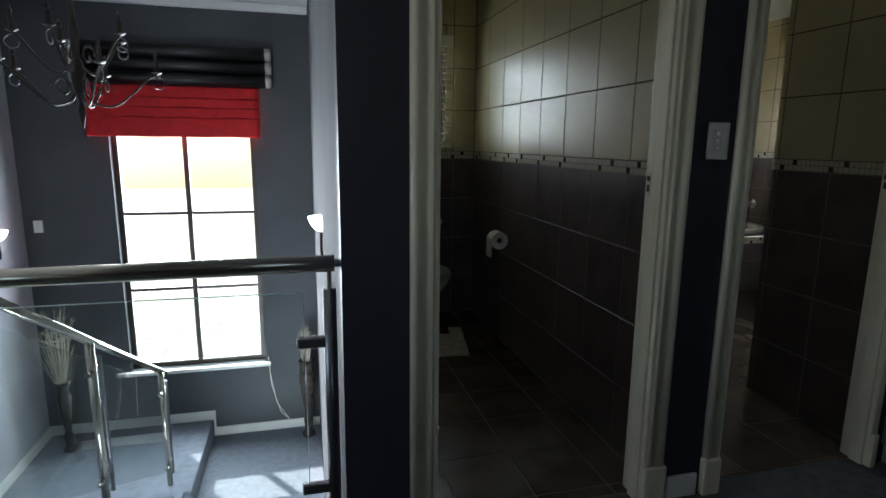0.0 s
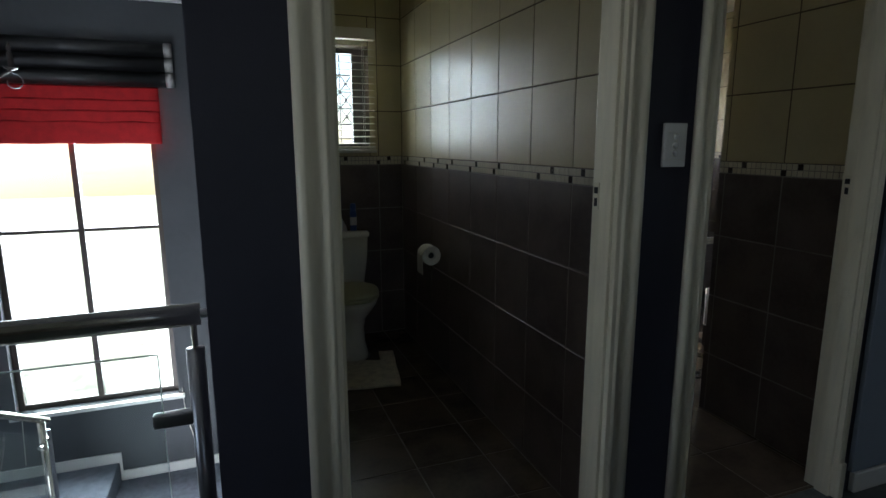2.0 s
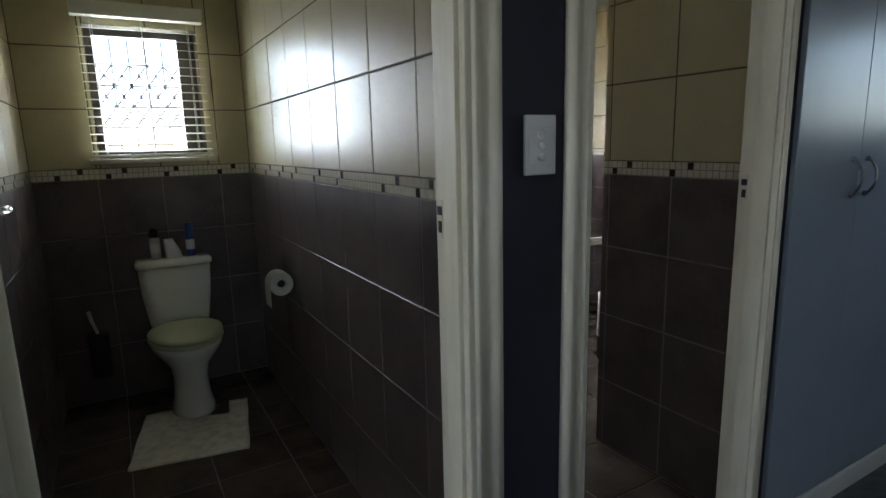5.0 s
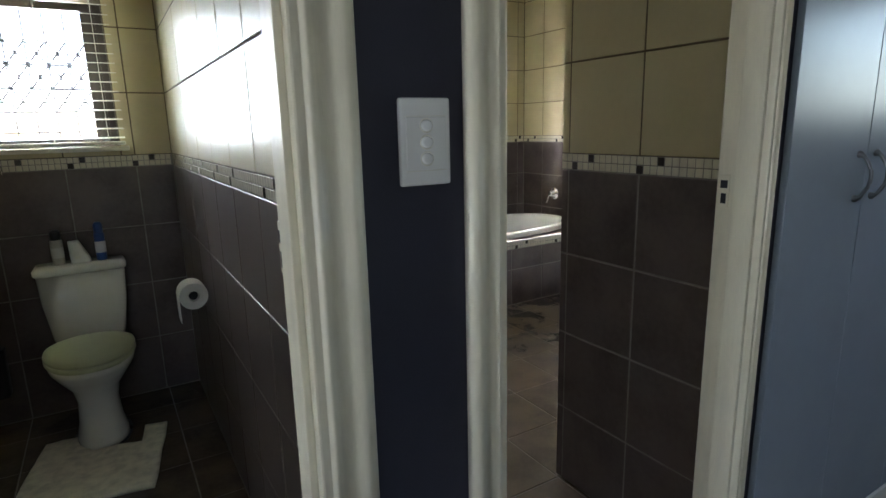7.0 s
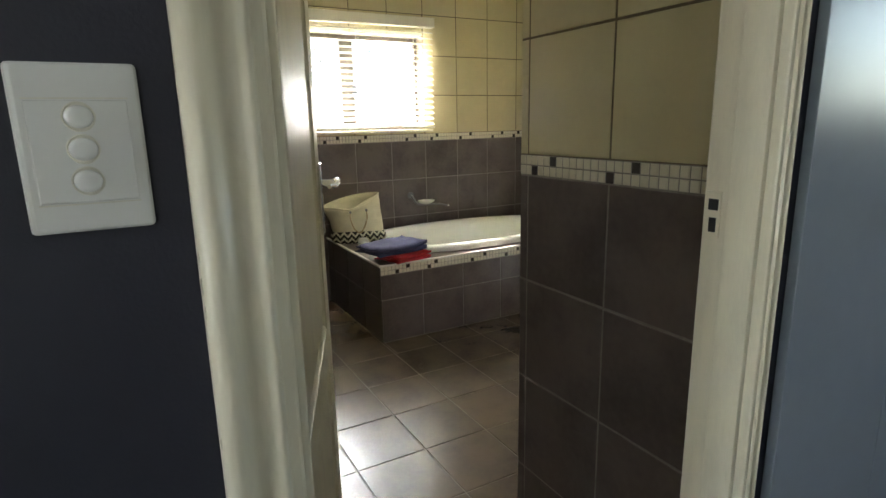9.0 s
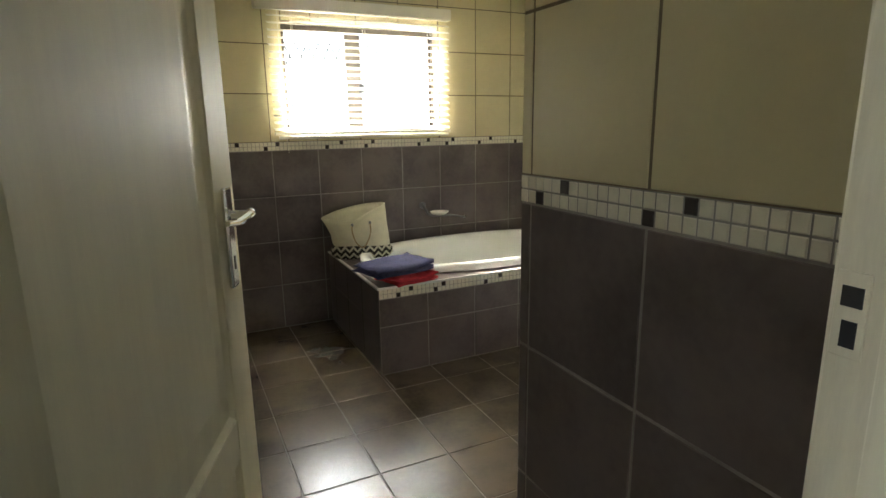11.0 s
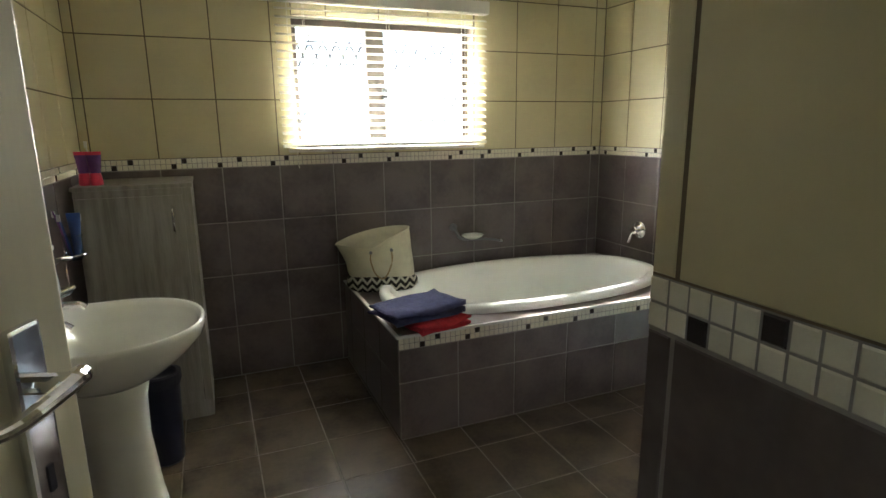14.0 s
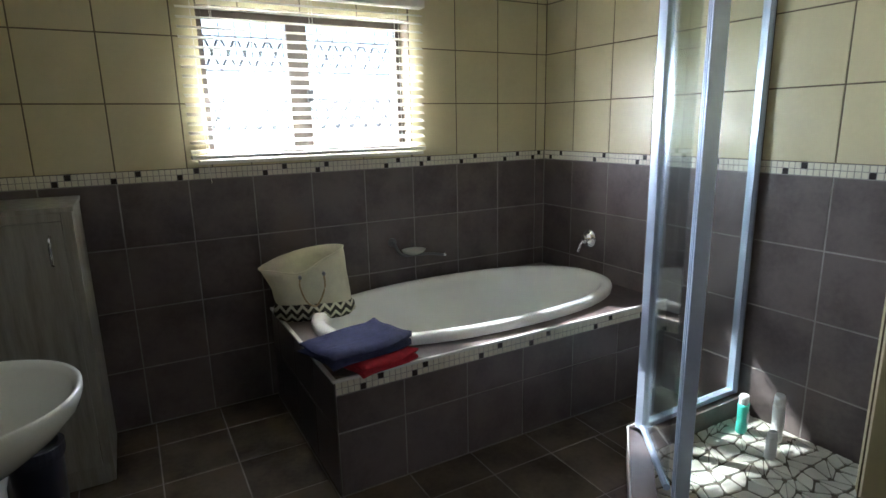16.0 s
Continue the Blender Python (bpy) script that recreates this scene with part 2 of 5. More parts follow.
def bx(x0, x1, y0, y1, z0, z1, bev=0.0, seg=2):
    return box(bmesh.new(), x0, x1, y0, y1, z0, z1, bev, seg)


def rings(bm, loops, cap0=True, cap1=True, closed=True):
    """Skins a row of loops of points."""
    rows = [[bm.verts.new(p) for p in l] for l in loops]
    n = len(rows[0])
    for a, b in zip(rows, rows[1:]):
        for i in range(n if closed else n - 1):
            j = (i + 1) % n
            bm.faces.new((a[i], a[j], b[j], b[i]))
    if cap0:
        bm.faces.new(rows[0][::-1])
    if cap1:
        bm.faces.new(rows[-1])
    return bm


def lathe(bm, prof, c=(0, 0, 0), seg=24, sx=1.0, sy=1.0, cap0=True, cap1=True):
    loops = [[(c[0] + r * sx * math.cos(2 * math.pi * i / seg), c[1] + r * sy * math.sin(2 * math.pi * i / seg), c[2] + z) for i in range(seg)] for r, z in prof]
    return rings(bm, loops, cap0, cap1)


def tube(bm, pts, r, seg=10, taper=None):
    """A round bar along a line of points."""
    pts = [Vector(p) for p in pts]
    loops = []
    up = Vector((0, 0, 1))
    for i, p in enumerate(pts):
        d = (pts[min(i + 1, len(pts) - 1)] - pts[max(i - 1, 0)]).normalized()
        ref = up if abs(d.dot(up)) < 0.95 else Vector((1, 0, 0))
        a = d.cross(ref).normalized()
        b = d.cross(a)
        rr = r if taper is None else r + (taper - r) * i / (len(pts) - 1)
        loops.append([p + (a * math.cos(2 * math.pi * k / seg) + b * math.sin(2 * math.pi * k / seg)) * rr for k in range(seg)])
    return rings(bm, loops)


def curve(pts, n=5):
    """A smooth line through the points."""
    p = [Vector(q) for q in pts]
    p = [p[0] * 2 - p[1]] + p + [p[-1] * 2 - p[-2]]
    out = []
    for i in range(1, len(p) - 2):
        for k in range(n):
            t = k / n
            out.append(0.5 * (2 * p[i] + (p[i + 1] - p[i - 1]) * t + (2 * p[i - 1] - 5 * p[i] + 4 * p[i + 1] - p[i + 2]) * t * t + (3 * p[i] - p[i - 1] - 3 * p[i + 1] + p[i + 2]) * t ** 3))
    return out + [p[-2]]


def tb(pts, r, seg=10, taper=None):
    return tube(bmesh.new(), pts, r, seg, taper)


def super_loop(cx, cy, z, a, b, n=2.4, seg=48):
    out = []
    for i in range(seg):
        t = 2 * math.pi * i / seg
        c, s = math.cos(t), math.sin(t)
        out.append((cx + a * math.copysign(abs(c) ** (2 / n), c), cy + b * math.copysign(abs(s) ** (2 / n), s), z))
    return out


def cut_rects(u0, u1, v0, v1, holes):
    """The rectangles that are left of one rectangle round its holes."""
    left = [(u0, u1, v0, v1)]
    for a0, a1, b0, b1 in holes:
        nxt = []
        for p0, p1, q0, q1 in left:
            if a0 >= p1 - 1e-6 or a1 <= p0 + 1e-6 or b0 >= q1 - 1e-6 or b1 <= q0 + 1e-6:
                nxt.append((p0, p1, q0, q1))
                continue
            if a0 > p0:
                nxt.append((p0, a0, q0, q1))
            if a1 < p1:
                nxt.append((a1, p1, q0, q1))
            m0, m1 = max(p0, a0), min(p1, a1)
            if b0 > q0:
                nxt.append((m0, m1, q0, b0))
            if b1 < q1:
                nxt.append((m0, m1, b1, q1))
        left = nxt
    return left


def wall_x(name, x0, x1, y0, y1, z0, z1, material, label, holes=()):
    """A wall that runs along y; holes as y0, y1, z0, z1."""
    bm = bmesh.new()
    for a, b, c, d in cut_rects(y0, y1, z0, z1, holes):
        box(bm, x0, x1, a, b, c, d)
    return tagged(part(name, bm, material), label, "wall", kind="structure")


def wall_y(name, x0, x1, y0, y1, z0, z1, material, label, holes=()):
    """A wall that runs along x; holes as x0, x1, z0, z1."""
    bm = bmesh.new()
    for a, b, c, d in cut_rects(x0, x1, z0, z1, holes):
        box(bm, a, b, y0, y1, c, d)
    return tagged(part(name, bm, material), label, "wall", kind="structure")


TILE_MESHES = {}


def tile_mesh(name, w, h, t, material):
    key = (name, round(w, 3), round(h, 3), round(t, 4), material.name)
    if key not in TILE_MESHES:
        c = min(0.0016, w * 0.1, h * 0.1)
        me = bpy.data.meshes.new(name)
        vs = []
        for z, i in ((-t, 0), (-c, 0), (0, c)):
            vs += [(i, i, z), (w - i, i, z), (w - i, h - i, z), (i, h - i, z)]
        fs = [(8, 9, 10, 11)]
        for k in (0, 4):
            for i in range(4):
                j = (i + 1) % 4
                fs.append((k + i, k + j, k + 4 + j, k + 4 + i))
        me.from_pydata(vs, [], fs)
        me.materials.append(material)
        TILE_MESHES[key] = me
    return TILE_MESHES[key]


def frame_of(o, u, v):
    u, v = Vector(u), Vector(v)
    n = u.cross(v)
    m = Matrix((u, v, n)).transposed().to_4x4()
    m.translation = Vector(o)
    return m


def tiles(parent, o, u, v, u0, u1, v0, v1, pu, pv, ou, ov, joint, material, holes=(), t=0.004, name="tile"):
    """Single tiles over the rectangle u0..u1, v0..v1 of the plane through o; the joints pass through ou and ov."""
    base = frame_of(o, u, v)
    iu0, iu1 = math.floor((u0 - ou) / pu), math.ceil((u1 - ou) / pu)
    iv0, iv1 = math.floor((v0 - ov) / pv), math.ceil((v1 - ov) / pv)
    for i in range(iu0, iu1):
        for j in range(iv0, iv1):
            a0, a1 = max(u0, ou + i * pu), min(u1, ou + (i + 1) * pu)
            b0, b1 = max(v0, ov + j * pv), min(v1, ov + (j + 1) * pv)
            if a1 - a0 < 0.012 or b1 - b0 < 0.012:
                continue
            for p0, p1, q0, q1 in cut_rects(a0, a1, b0, b1, holes):
                w, h = p1 - p0 - joint, q1 - q0 - joint
                if w < 0.008 or h < 0.008:
                    continue
                ob = new(name, tile_mesh(name, w, h, t, material))
                ob.parent = parent
                ob.matrix_basis = base @ pose(p0 + joint / 2, q0 + joint / 2, random.uniform(-0.0005, 0.0003))


def mosaic_stuff(parent, o, u, v, u0, u1, v0, v1, holes=(), pitch=0.0253, rows=2, singles=False):
    """The mosaic strip: small white squares with a dark one here and there."""
    base = frame_of(o, u, v)
    rnd = random.Random(int(1000 * (u0 + u1)) + 7)
    groups = {True: [], False: []}
    n = int((u1 - u0) / pitch)
    ph = (v1 - v0) / rows
    dark = set()
    k = 2 if singles else rnd.randint(1, 5)
    while k < n:
        dark.update(((k, 0), (k + rnd.choice((2, 3, 3, 4)), rows - 1)))
        k += rnd.choice((9, 11, 13, 16))
    for i in range(n):
        for j in range(rows):
            a0, b0 = u0 + i * pitch + 0.0015, v0 + j * ph + 0.0015
            w, h = pitch - 0.003, ph - 0.003
            if any(a0 + w > p and a0 < q and b0 + h > r and b0 < s for p, q, r, s in holes):
                continue
            d = (i, j) in dark
            if singles:
                ob = new("mosaic_tile", tile_mesh("mosaic_tile", w, h, 0.004, M_MOSAIC_D if d else M_MOSAIC))
                ob.parent = parent
                ob.matrix_basis = base @ pose(a0, b0, random.uniform(-0.0004, 0.0004))
            else:
                groups[d].append((a0, b0, w, h))
    for d, cells in groups.items():
        if not cells:
            continue
        vs, fs = [], []
        c = 0.001
        for a0, b0, w, h in cells:
            q = len(vs)
            for z, i in ((-0.004, 0), (-c, 0), (0, c)):
                vs += [base @ Vector(p) for p in ((a0 + i, b0 + i, z), (a0 + w - i, b0 + i, z), (a0 + w - i, b0 + h - i, z), (a0 + i, b0 + h - i, z))]
            fs.append((q + 8, q + 9, q + 10, q + 11))
            for kk in (0, 4):
                for i in range(4):
                    j = (i + 1) % 4
                    fs.append((q + kk + i, q + kk + j, q + kk + 4 + j, q + kk + 4 + i))
        me = bpy.data.meshes.new("mosaic_strip")
        me.from_pydata(vs, [], fs)
        me.materials.append(M_MOSAIC_D if d else M_MOSAIC)
        ob = new("mosaic_strip", me)
        ob.parent = parent
        tagged(ob, "small dark mosaic squares" if d else "small off-white mosaic squares", kind="stuff")

# ---- the setting ----
CEIL, BAND0, BAND1, P = 2.55, 1.22, 1.275, 0.305
YD, YBK, XP, XR, YF = 1.60, 5.255, 2.378, 4.556, 4.20
WC_X0, WC_X1, WC_Y1 = 0.22, 1.29, 4.13
BATH_X0 = 1.385
WC_WIN = (0.53, 1.06, 1.325, 2.00)
BATH_WIN = (2.46, 3.56, 1.315, 2.03)
STAIR_WIN = (-1.66, -0.43, -0.85, 2.02)
E_ = 0.0022

ground = tagged(part("ground", bx(-60, 60, -60, 60, -3.6, -3.4), M_PALEGROUND), "ground round the house, coloured pale to look overlit", "ground", kind="structure")
floor_landing = tagged(part("floor_landing", bx(-2.4, 5.0, -3.0, 1.585, -0.2, 0.0), M_CARPET), "dark green-grey carpet on the upstairs landing", "floor", kind="structure")
floor_sill = tagged(part("floor_doorway", bx(0.22, 2.378, 1.587, 1.66, -0.2, -0.003), M_CARPET), "dark carpet strip in the doorways", "floor", kind="structure")
floor_bath = tagged(part("floor_bathroom", bx(0.22, 4.6, 1.66, 5.30, -0.2, -0.0022), M_FGROUT), "dark brown ceramic tiled bathroom floor", "floor", kind="structure")
ceiling = tagged(part("ceiling", bx(-2.6, 5.2, -3.2, 5.8, CEIL, CEIL + 0.15), M_CEIL), "plain white ceiling", "ceiling", kind="structure")

wall_landing = wall_y("wall_landing", 0.09, XP, YD, 1.705, -0.2, CEIL, M_NAVY, "dark navy painted landing wall with two doorways",
                      holes=((0.364, 1.205, -0.2, 2.06), (1.505, 2.295, -0.2, 2.06)))
wall_stair_right = wall_x("wall_stair_right", 0.09, 0.13, 1.705, 5.75, -3.4, CEIL, M_STAIRWALL, "charcoal painted wall beside the stairwell")
wall_under = wall_x("wall_under_landing", 0.09, 0.13, 1.55, 1.705, -3.4, -0.2, M_STAIRWALL, "charcoal wall below the landing")
wall_wc_left = wall_x("wall_wc_left", 0.13, WC_X0 - E_, 1.705, WC_Y1, -0.2, CEIL, M_GROUT, "tiled wall of the toilet room")
wall_wc_back = wall_y("wall_wc_back", 0.13, WC_X1, WC_Y1 + E_, 4.33, -0.2, CEIL, M_GROUT, "tiled window wall of the toilet room", holes=(WC_WIN,))
wall_mid = wall_x("wall_wc_bath", WC_X1 + E_, BATH_X0 - E_, 1.705, 5.48, -0.2, CEIL, M_GROUT, "tiled wall between the toilet and the bathroom")
wall_bath_back = wall_y("wall_bath_back", BATH_X0, 4.75, YBK + E_, 5.48, -0.2, CEIL, M_GROUT, "bathroom window wall tiled slate below and cream above", holes=(BATH_WIN,))
wall_bath_right = wall_x("wall_bath_right", XR + E_, 4.75, 2.27, YBK, -0.2, CEIL, M_GROUT, "bathroom wall beside the bath and shower, tiled slate and cream")
wall_partition = wall_x("wall_partition", XP + E_, 2.46, YD, 2.373 - E_, -0.2, CEIL, M_GROUT, "short tiled wall inside the bathroom door")
wall_shower = wall_y("wall_shower", 2.46, XR, 2.27, 2.373 - E_, -0.2, CEIL, M_GROUT, "tiled shower side wall")
wall_window = wall_y("wall_stair_window", -2.6, 0.09, 5.55, 5.75, -3.4, CEIL, M_STAIRWALL, "charcoal stairwell wall with a tall window", holes=(STAIR_WIN,))
# the hole near the stairhead is added for the left fill light
wall_left = wall_x("wall_stair_left", -2.6, -2.4, -3.0, 5.55, -3.4, CEIL, M_SIDEWALL, "pale lilac-grey painted wall along the stairs", holes=((0.60, 1.40, 0.90, 2.0),))
# the hole in the rear wall is added to let the rear fill in
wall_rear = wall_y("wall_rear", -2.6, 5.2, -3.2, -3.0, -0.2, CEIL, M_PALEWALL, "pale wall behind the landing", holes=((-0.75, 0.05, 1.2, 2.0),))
wall_right = wall_x("wall_right", 5.0, 5.2, -3.0, 2.27, -0.2, CEIL, M_PALEWALL, "pale wall at the end of the landing", holes=((0.05, 1.25, 1.38, 2.06),))
# the opening in this wall is added, out of view, for the hall fill
wall_below = wall_y("wall_below_landing", -2.4, 0.09, 1.40, 1.55, -3.4, -0.2, M_STAIRWALL, "charcoal wall under the landing edge", holes=((-2.2, -0.5, -2.8, -1.0),))
wall_close = wall_y("wall_cupboard_end", 4.2, 5.0, 1.60, 2.27, -0.2, CEIL, M_NAVY, "navy wall at the end of the cupboards")

# skirtings and cornice
for n, b in (("skirting_landing", (1.30, 1.43, 1.583, 1.599, 0, 0.09)), ("skirting_left_stub", (0.09, 0.295, 1.583, 1.599, 0, 0.09))):
    tagged(part(n, bx(*b, 0.004), M_SKIRT), "cream painted skirting board", "skirting", kind="structure")
tagged(part("cornice_stair", bx(-2.4, 0.09, 5.47, 5.549, CEIL - 0.07, CEIL - 0.001, 0.02), M_CEIL), "white plaster cornice", "cornice", kind="structure")


# ---- door frames ----
def architrave(name, x0, x1, parent):
    """Moulded casing strip, with a plinth block."""
    bm = bmesh.new()
    face = curve([(0, -0.012, 0), (0.12, -0.016, 0), (0.2, -0.022, 0), (0.3, -0.019, 0), (0.42, -0.013, 0), (0.55, -0.015, 0), (0.68, -0.021, 0), (0.8, -0.024, 0), (0.92, -0.020, 0), (1.0, -0.012, 0)], 4)
    prof = [(0, 0)] + [(q.x, q.y) for q in face] + [(1.0, 0)]
    w = x1 - x0
    loops = [[(x0 + u * w, 1.598 + y, z) for u, y in prof] for z in (0.15, 2.08)]
    rings(bm, loops)
    part(name, bm, M_WOODWHITE, parent, smooth=True)
    part("plinth_block", bx(min(x0, x1) - 0.004, max(x0, x1) + 0.004, 1.568, 1.598, 0.0, 0.15, 0.006), M_WOODWHITE, parent)


def door_frame(name, xl, xr, label, al, ar, stop=0.012):
    f = tagged(new(name), label, "door frame", kind="structure")
    for side, x0, x1 in (("jamb", xl - 0.03, xl), ("jamb", xr, xr + 0.03)):
        part(side, bx(x0, x1, 1.582, 1.706, 0.0, 2.06, 0.004), M_WOODWHITE, f)
    part("door_stop", bx(xl, xl + stop, 1.60, 1.655, 0, 2.05, 0.002), M_WOODWHITE, f)
    part("door_stop", bx(xr - 0.012, xr, 1.60, 1.655, 0, 2.05, 0.002), M_WOODWHITE, f)
    part("head_jamb", bx(xl, xr, 1.582, 1.706, 2.03, 2.06, 0.004), M_WOODWHITE, f)
    architrave("architrave", xl - 0.005, al, f)
    architrave("architrave", xr + 0.005, ar, f)
    part("head_architrave", bx(al, ar, 1.576, 1.598, 2.08, 2.17, 0.006), M_WOODWHITE, f)
    sp = part("strike_plate", bx(xr - 0.0025, xr + 0.001, 1.672, 1.700, 1.165, 1.245, 0.001), M_WOODWHITE, f, "strike plate painted over in cream")
    # solid black blocks on the plate draw the shade inside its holes
    part("latch_hole", bx(xr - 0.0038, xr - 0.0020, 1.676, 1.694, 1.213, 1.232), M_BLACKPL, sp)
    part("bolt_hole", bx(xr - 0.0038, xr - 0.0020, 1.678, 1.691, 1.175, 1.200), M_BLACKPL, sp)
    return f


door_frame("door_frame_1", 0.394, 1.185, "cream gloss-painted moulded frame of the toilet doorway", 0.300, 1.276, 0.003)
frame_bath = door_frame("door_frame_2", 1.525, 2.275, "chipped cream gloss-painted frame of the bathroom doorway", 1.451, 2.302)


M_BAREWOOD = mat("bare_wood", (0.30, 0.21, 0.12), 0.8, var=0.3, scale=30, bump=0.3, bscale=90)
M_CHIPEDGE = mat("lifted_paint", (0.62, 0.57, 0.44), 0.5, var=0.1, scale=30)


def chip(x, z, w, h, seed):
    """A patch of knocked-off paint on the edge of a casing, with a lifted rim."""
    rnd = random.Random(seed)
    ring = [(x + w * math.cos(a) * rnd.uniform(0.6, 1.1), z + h * math.sin(a) * rnd.uniform(0.7, 1.1)) for a in [2 * math.pi * k / 11 for k in range(11)]]
    bm = bmesh.new()
    rings(bm, [[(px, y, pz) for px, pz in ring] for y in (1.5868, 1.5852)])
    flake = part("paint_chip", bm, M_BAREWOOD, frame_bath, "bare wood where the paint is knocked off")
    part("chip_rim", tb([(px, 1.5850, pz) for px, pz in ring + ring[:1]], 0.0009, 5), M_CHIPEDGE, flake)


for k, (cx, cz, cw, ch) in enumerate(((1.4545, 1.262, 0.0035, 0.011), (1.4550, 1.238, 0.0045, 0.014), (1.4540, 1.214, 0.0030, 0.010), (1.4545, 1.085, 0.0028, 0.012), (1.4540, 0.860, 0.0030, 0.009))):
    chip(cx, cz, cw, ch, k)

# ---- windows ----
def bar_grille(name, x0, x1, y, z0, z1, cells, bands, label, r=0.0042):
    """Burglar bars: thin rods, bands of crossed diagonals and a cast knot at each crossing."""
    g = thing(name, label, "burglar bars")
    at = lambda f: z0 + (z1 - z0) * f
    for f in sorted({f for b in bands for f in b} | {0.06}):
        part("bar", tb([(x0, y, at(f)), (x1, y, at(f))], 0.0045, 6), M_BARS, g)
    step = (x1 - x0) / cells
    for i in range(cells + 1):
        part("bar", tb([(x0 + i * step, y, z0), (x0 + i * step, y, z1)], 0.004, 6), M_BARS, g)
    for lo, hi in bands:
        za, zb = at(lo), at(hi)
        for i in range(cells):
            xa, xb = x0 + i * step, x0 + (i + 1) * step
            part("diagonal", tb([(xa, y + 0.006, za), (xb, y + 0.006, zb)], r, 5), M_BARS, g)
            part("diagonal", tb([(xb, y - 0.006, za), (xa, y - 0.006, zb)], r, 5), M_BARS, g)
            part("knot", lathe(bmesh.new(), ((0.002, -0.015), (0.008, -0.005), (0.009, 0.003), (0.003, 0.013)), ((xa + xb) / 2, y, (za + zb) / 2), 8), M_BARS, g)
    return g


def venetian(name, x0, x1, y, z0, z1, label, pitch=0.0435, over=0.02, tilt=radians(23)):
    b = thing(name, label, "blind")
    n = int((z1 - z0) / pitch)
    for i in range(n):
        z = z0 + 0.02 + i * pitch
        bm = bmesh.new()
        loops = []
        for x in (x0, x1):
            l = []
            for s, c in ((-0.021, 0), (-0.011, 0.0018), (0, 0.0025), (0.011, 0.0018), (0.021, 0), (0.021, -0.0012), (0, 0.0013), (-0.021, -0.0012)):
                l.append((x, y + s * math.cos(tilt) - c * math.sin(tilt), z + s * math.sin(tilt) + c * math.cos(tilt)))
            loops.append(l)
        rings(bm, loops)
        part("slat", bm, M_BLIND, b)
    part("bottom_rail", bx(x0, x1, y - 0.026, y + 0.026, z0 - 0.016, z0 + 0.002, 0.004), M_BLIND, b)
    part("head_box", bx(x0 - over, x1 + 0.008, y - 0.04, y + 0.03, z1, z1 + 0.072, 0.006), M_BLIND, b)
    for fx in (0.12, 0.5, 0.88):
        x = x0 + fx * (x1 - x0)
        for dy in (-0.025, 0.025):
            part("ladder_cord", tb([(x, y + dy, z0), (x, y + dy, z1)], 0.0012, 5), M_CORD, b)
    part("pull_cord", tb([(x0 + 0.06, y - 0.032, z1), (x0 + 0.065, y - 0.034, z0 - 0.02), (x0 + 0.075, y - 0.03, z0 - 0.13)], 0.0016, 5), M_CORD, b)
    return b


def framed_window(name, hole, y, label, cols, rows, fw=0.035, depth=0.05):
    x0, x1, z0, z1 = hole
    w = tagged(new(name), label, "window", kind="structure")
    for a in ((x0, x0 + fw, z0, z1), (x1 - fw, x1, z0, z1), (x0 + fw, x1 - fw, z0, z0 + fw), (x0 + fw, x1 - fw, z1 - fw, z1)):
        part("window_frame", bx(a[0], a[1], y, y + depth, a[2], a[3], 0.003), M_BRONZE, w)
    for c, hw in cols:
        part("mullion", bx(c - hw, c + hw, y - 0.006, y + depth + 0.004, z0 + fw, z1 - fw, 0.003), M_BRONZE, w)
    for r in rows:
        xs = [x0 + fw] + [v for c, hw in cols for v in (c - hw, c + hw)] + [x1 - fw]
        for a, b in zip(xs[::2], xs[1::2]):
            part("transom", bx(a, b, y + 0.004, y + depth - 0.004, r - 0.014, r + 0.014, 0.003), M_BRONZE, w)
    xs = [x0 + fw] + [v for c, hw in cols for v in (c - hw, c + hw)] + [x1 - fw]
    zs = [z0 + fw] + [v for r in rows for v in (r - 0.014, r + 0.014)] + [z1 - fw]
    for a, b in zip(xs[::2], xs[1::2]):
        for c, d in zip(zs[::2], zs[1::2]):
            g = part("pane", bx(a, b, y + 0.022, y + 0.026, c, d), M_GLASS, w)
            g.visible_shadow = False
    return w


w1 = framed_window("window_1", STAIR_WIN, 5.62, "tall brown-framed stairwell window with eight panes", ((-1.05, 0.022),), (-0.07, 0.66, 1.38), 0.045, 0.06)
part("window_sill", bx(-1.70, -0.38, 5.50, 5.62, -0.89, -0.855, 0.006), M_SKIRT, w1, "white painted sill")
w2 = framed_window("window_2", WC_WIN, 4.24, "small brown-framed toilet window", ((1.0, 0.03),), ())
part("window_sill", bx(0.49, 1.10, 4.085, 4.24, 1.300, 1.322, 0.004), M_BLIND, w2, "cream sill")
w3 = framed_window("window_3", BATH_WIN, 5.36, "wide brown-framed bathroom window with a thick middle mullion", ((2.955, 0.055),), ())
part("window_sill", bx(2.40, 3.62, 5.215, 5.36, 1.292, 1.312, 0.004), M_BLIND, w3, "cream sill")
latch = part("window_latch", bx(2.988, 3.020, 5.318, 5.352, 1.595, 1.655, 0.004), M_BLACKPL, w3, "black casement latch")
part("latch_lever", tb([(3.004, 5.322, 1.625), (3.034, 5.305, 1.630), (3.079, 5.305, 1.613)], 0.007, 8, 0.005), M_BLACKPL, latch)
w4 = framed_window("window_4", (0.05, 1.25, 1.38, 2.06), -0.02, "high window at the end of the landing", ((0.65, 0.03),), ())
w4.matrix_basis = pose(5.10, 0, 0, 0, 0, 90)
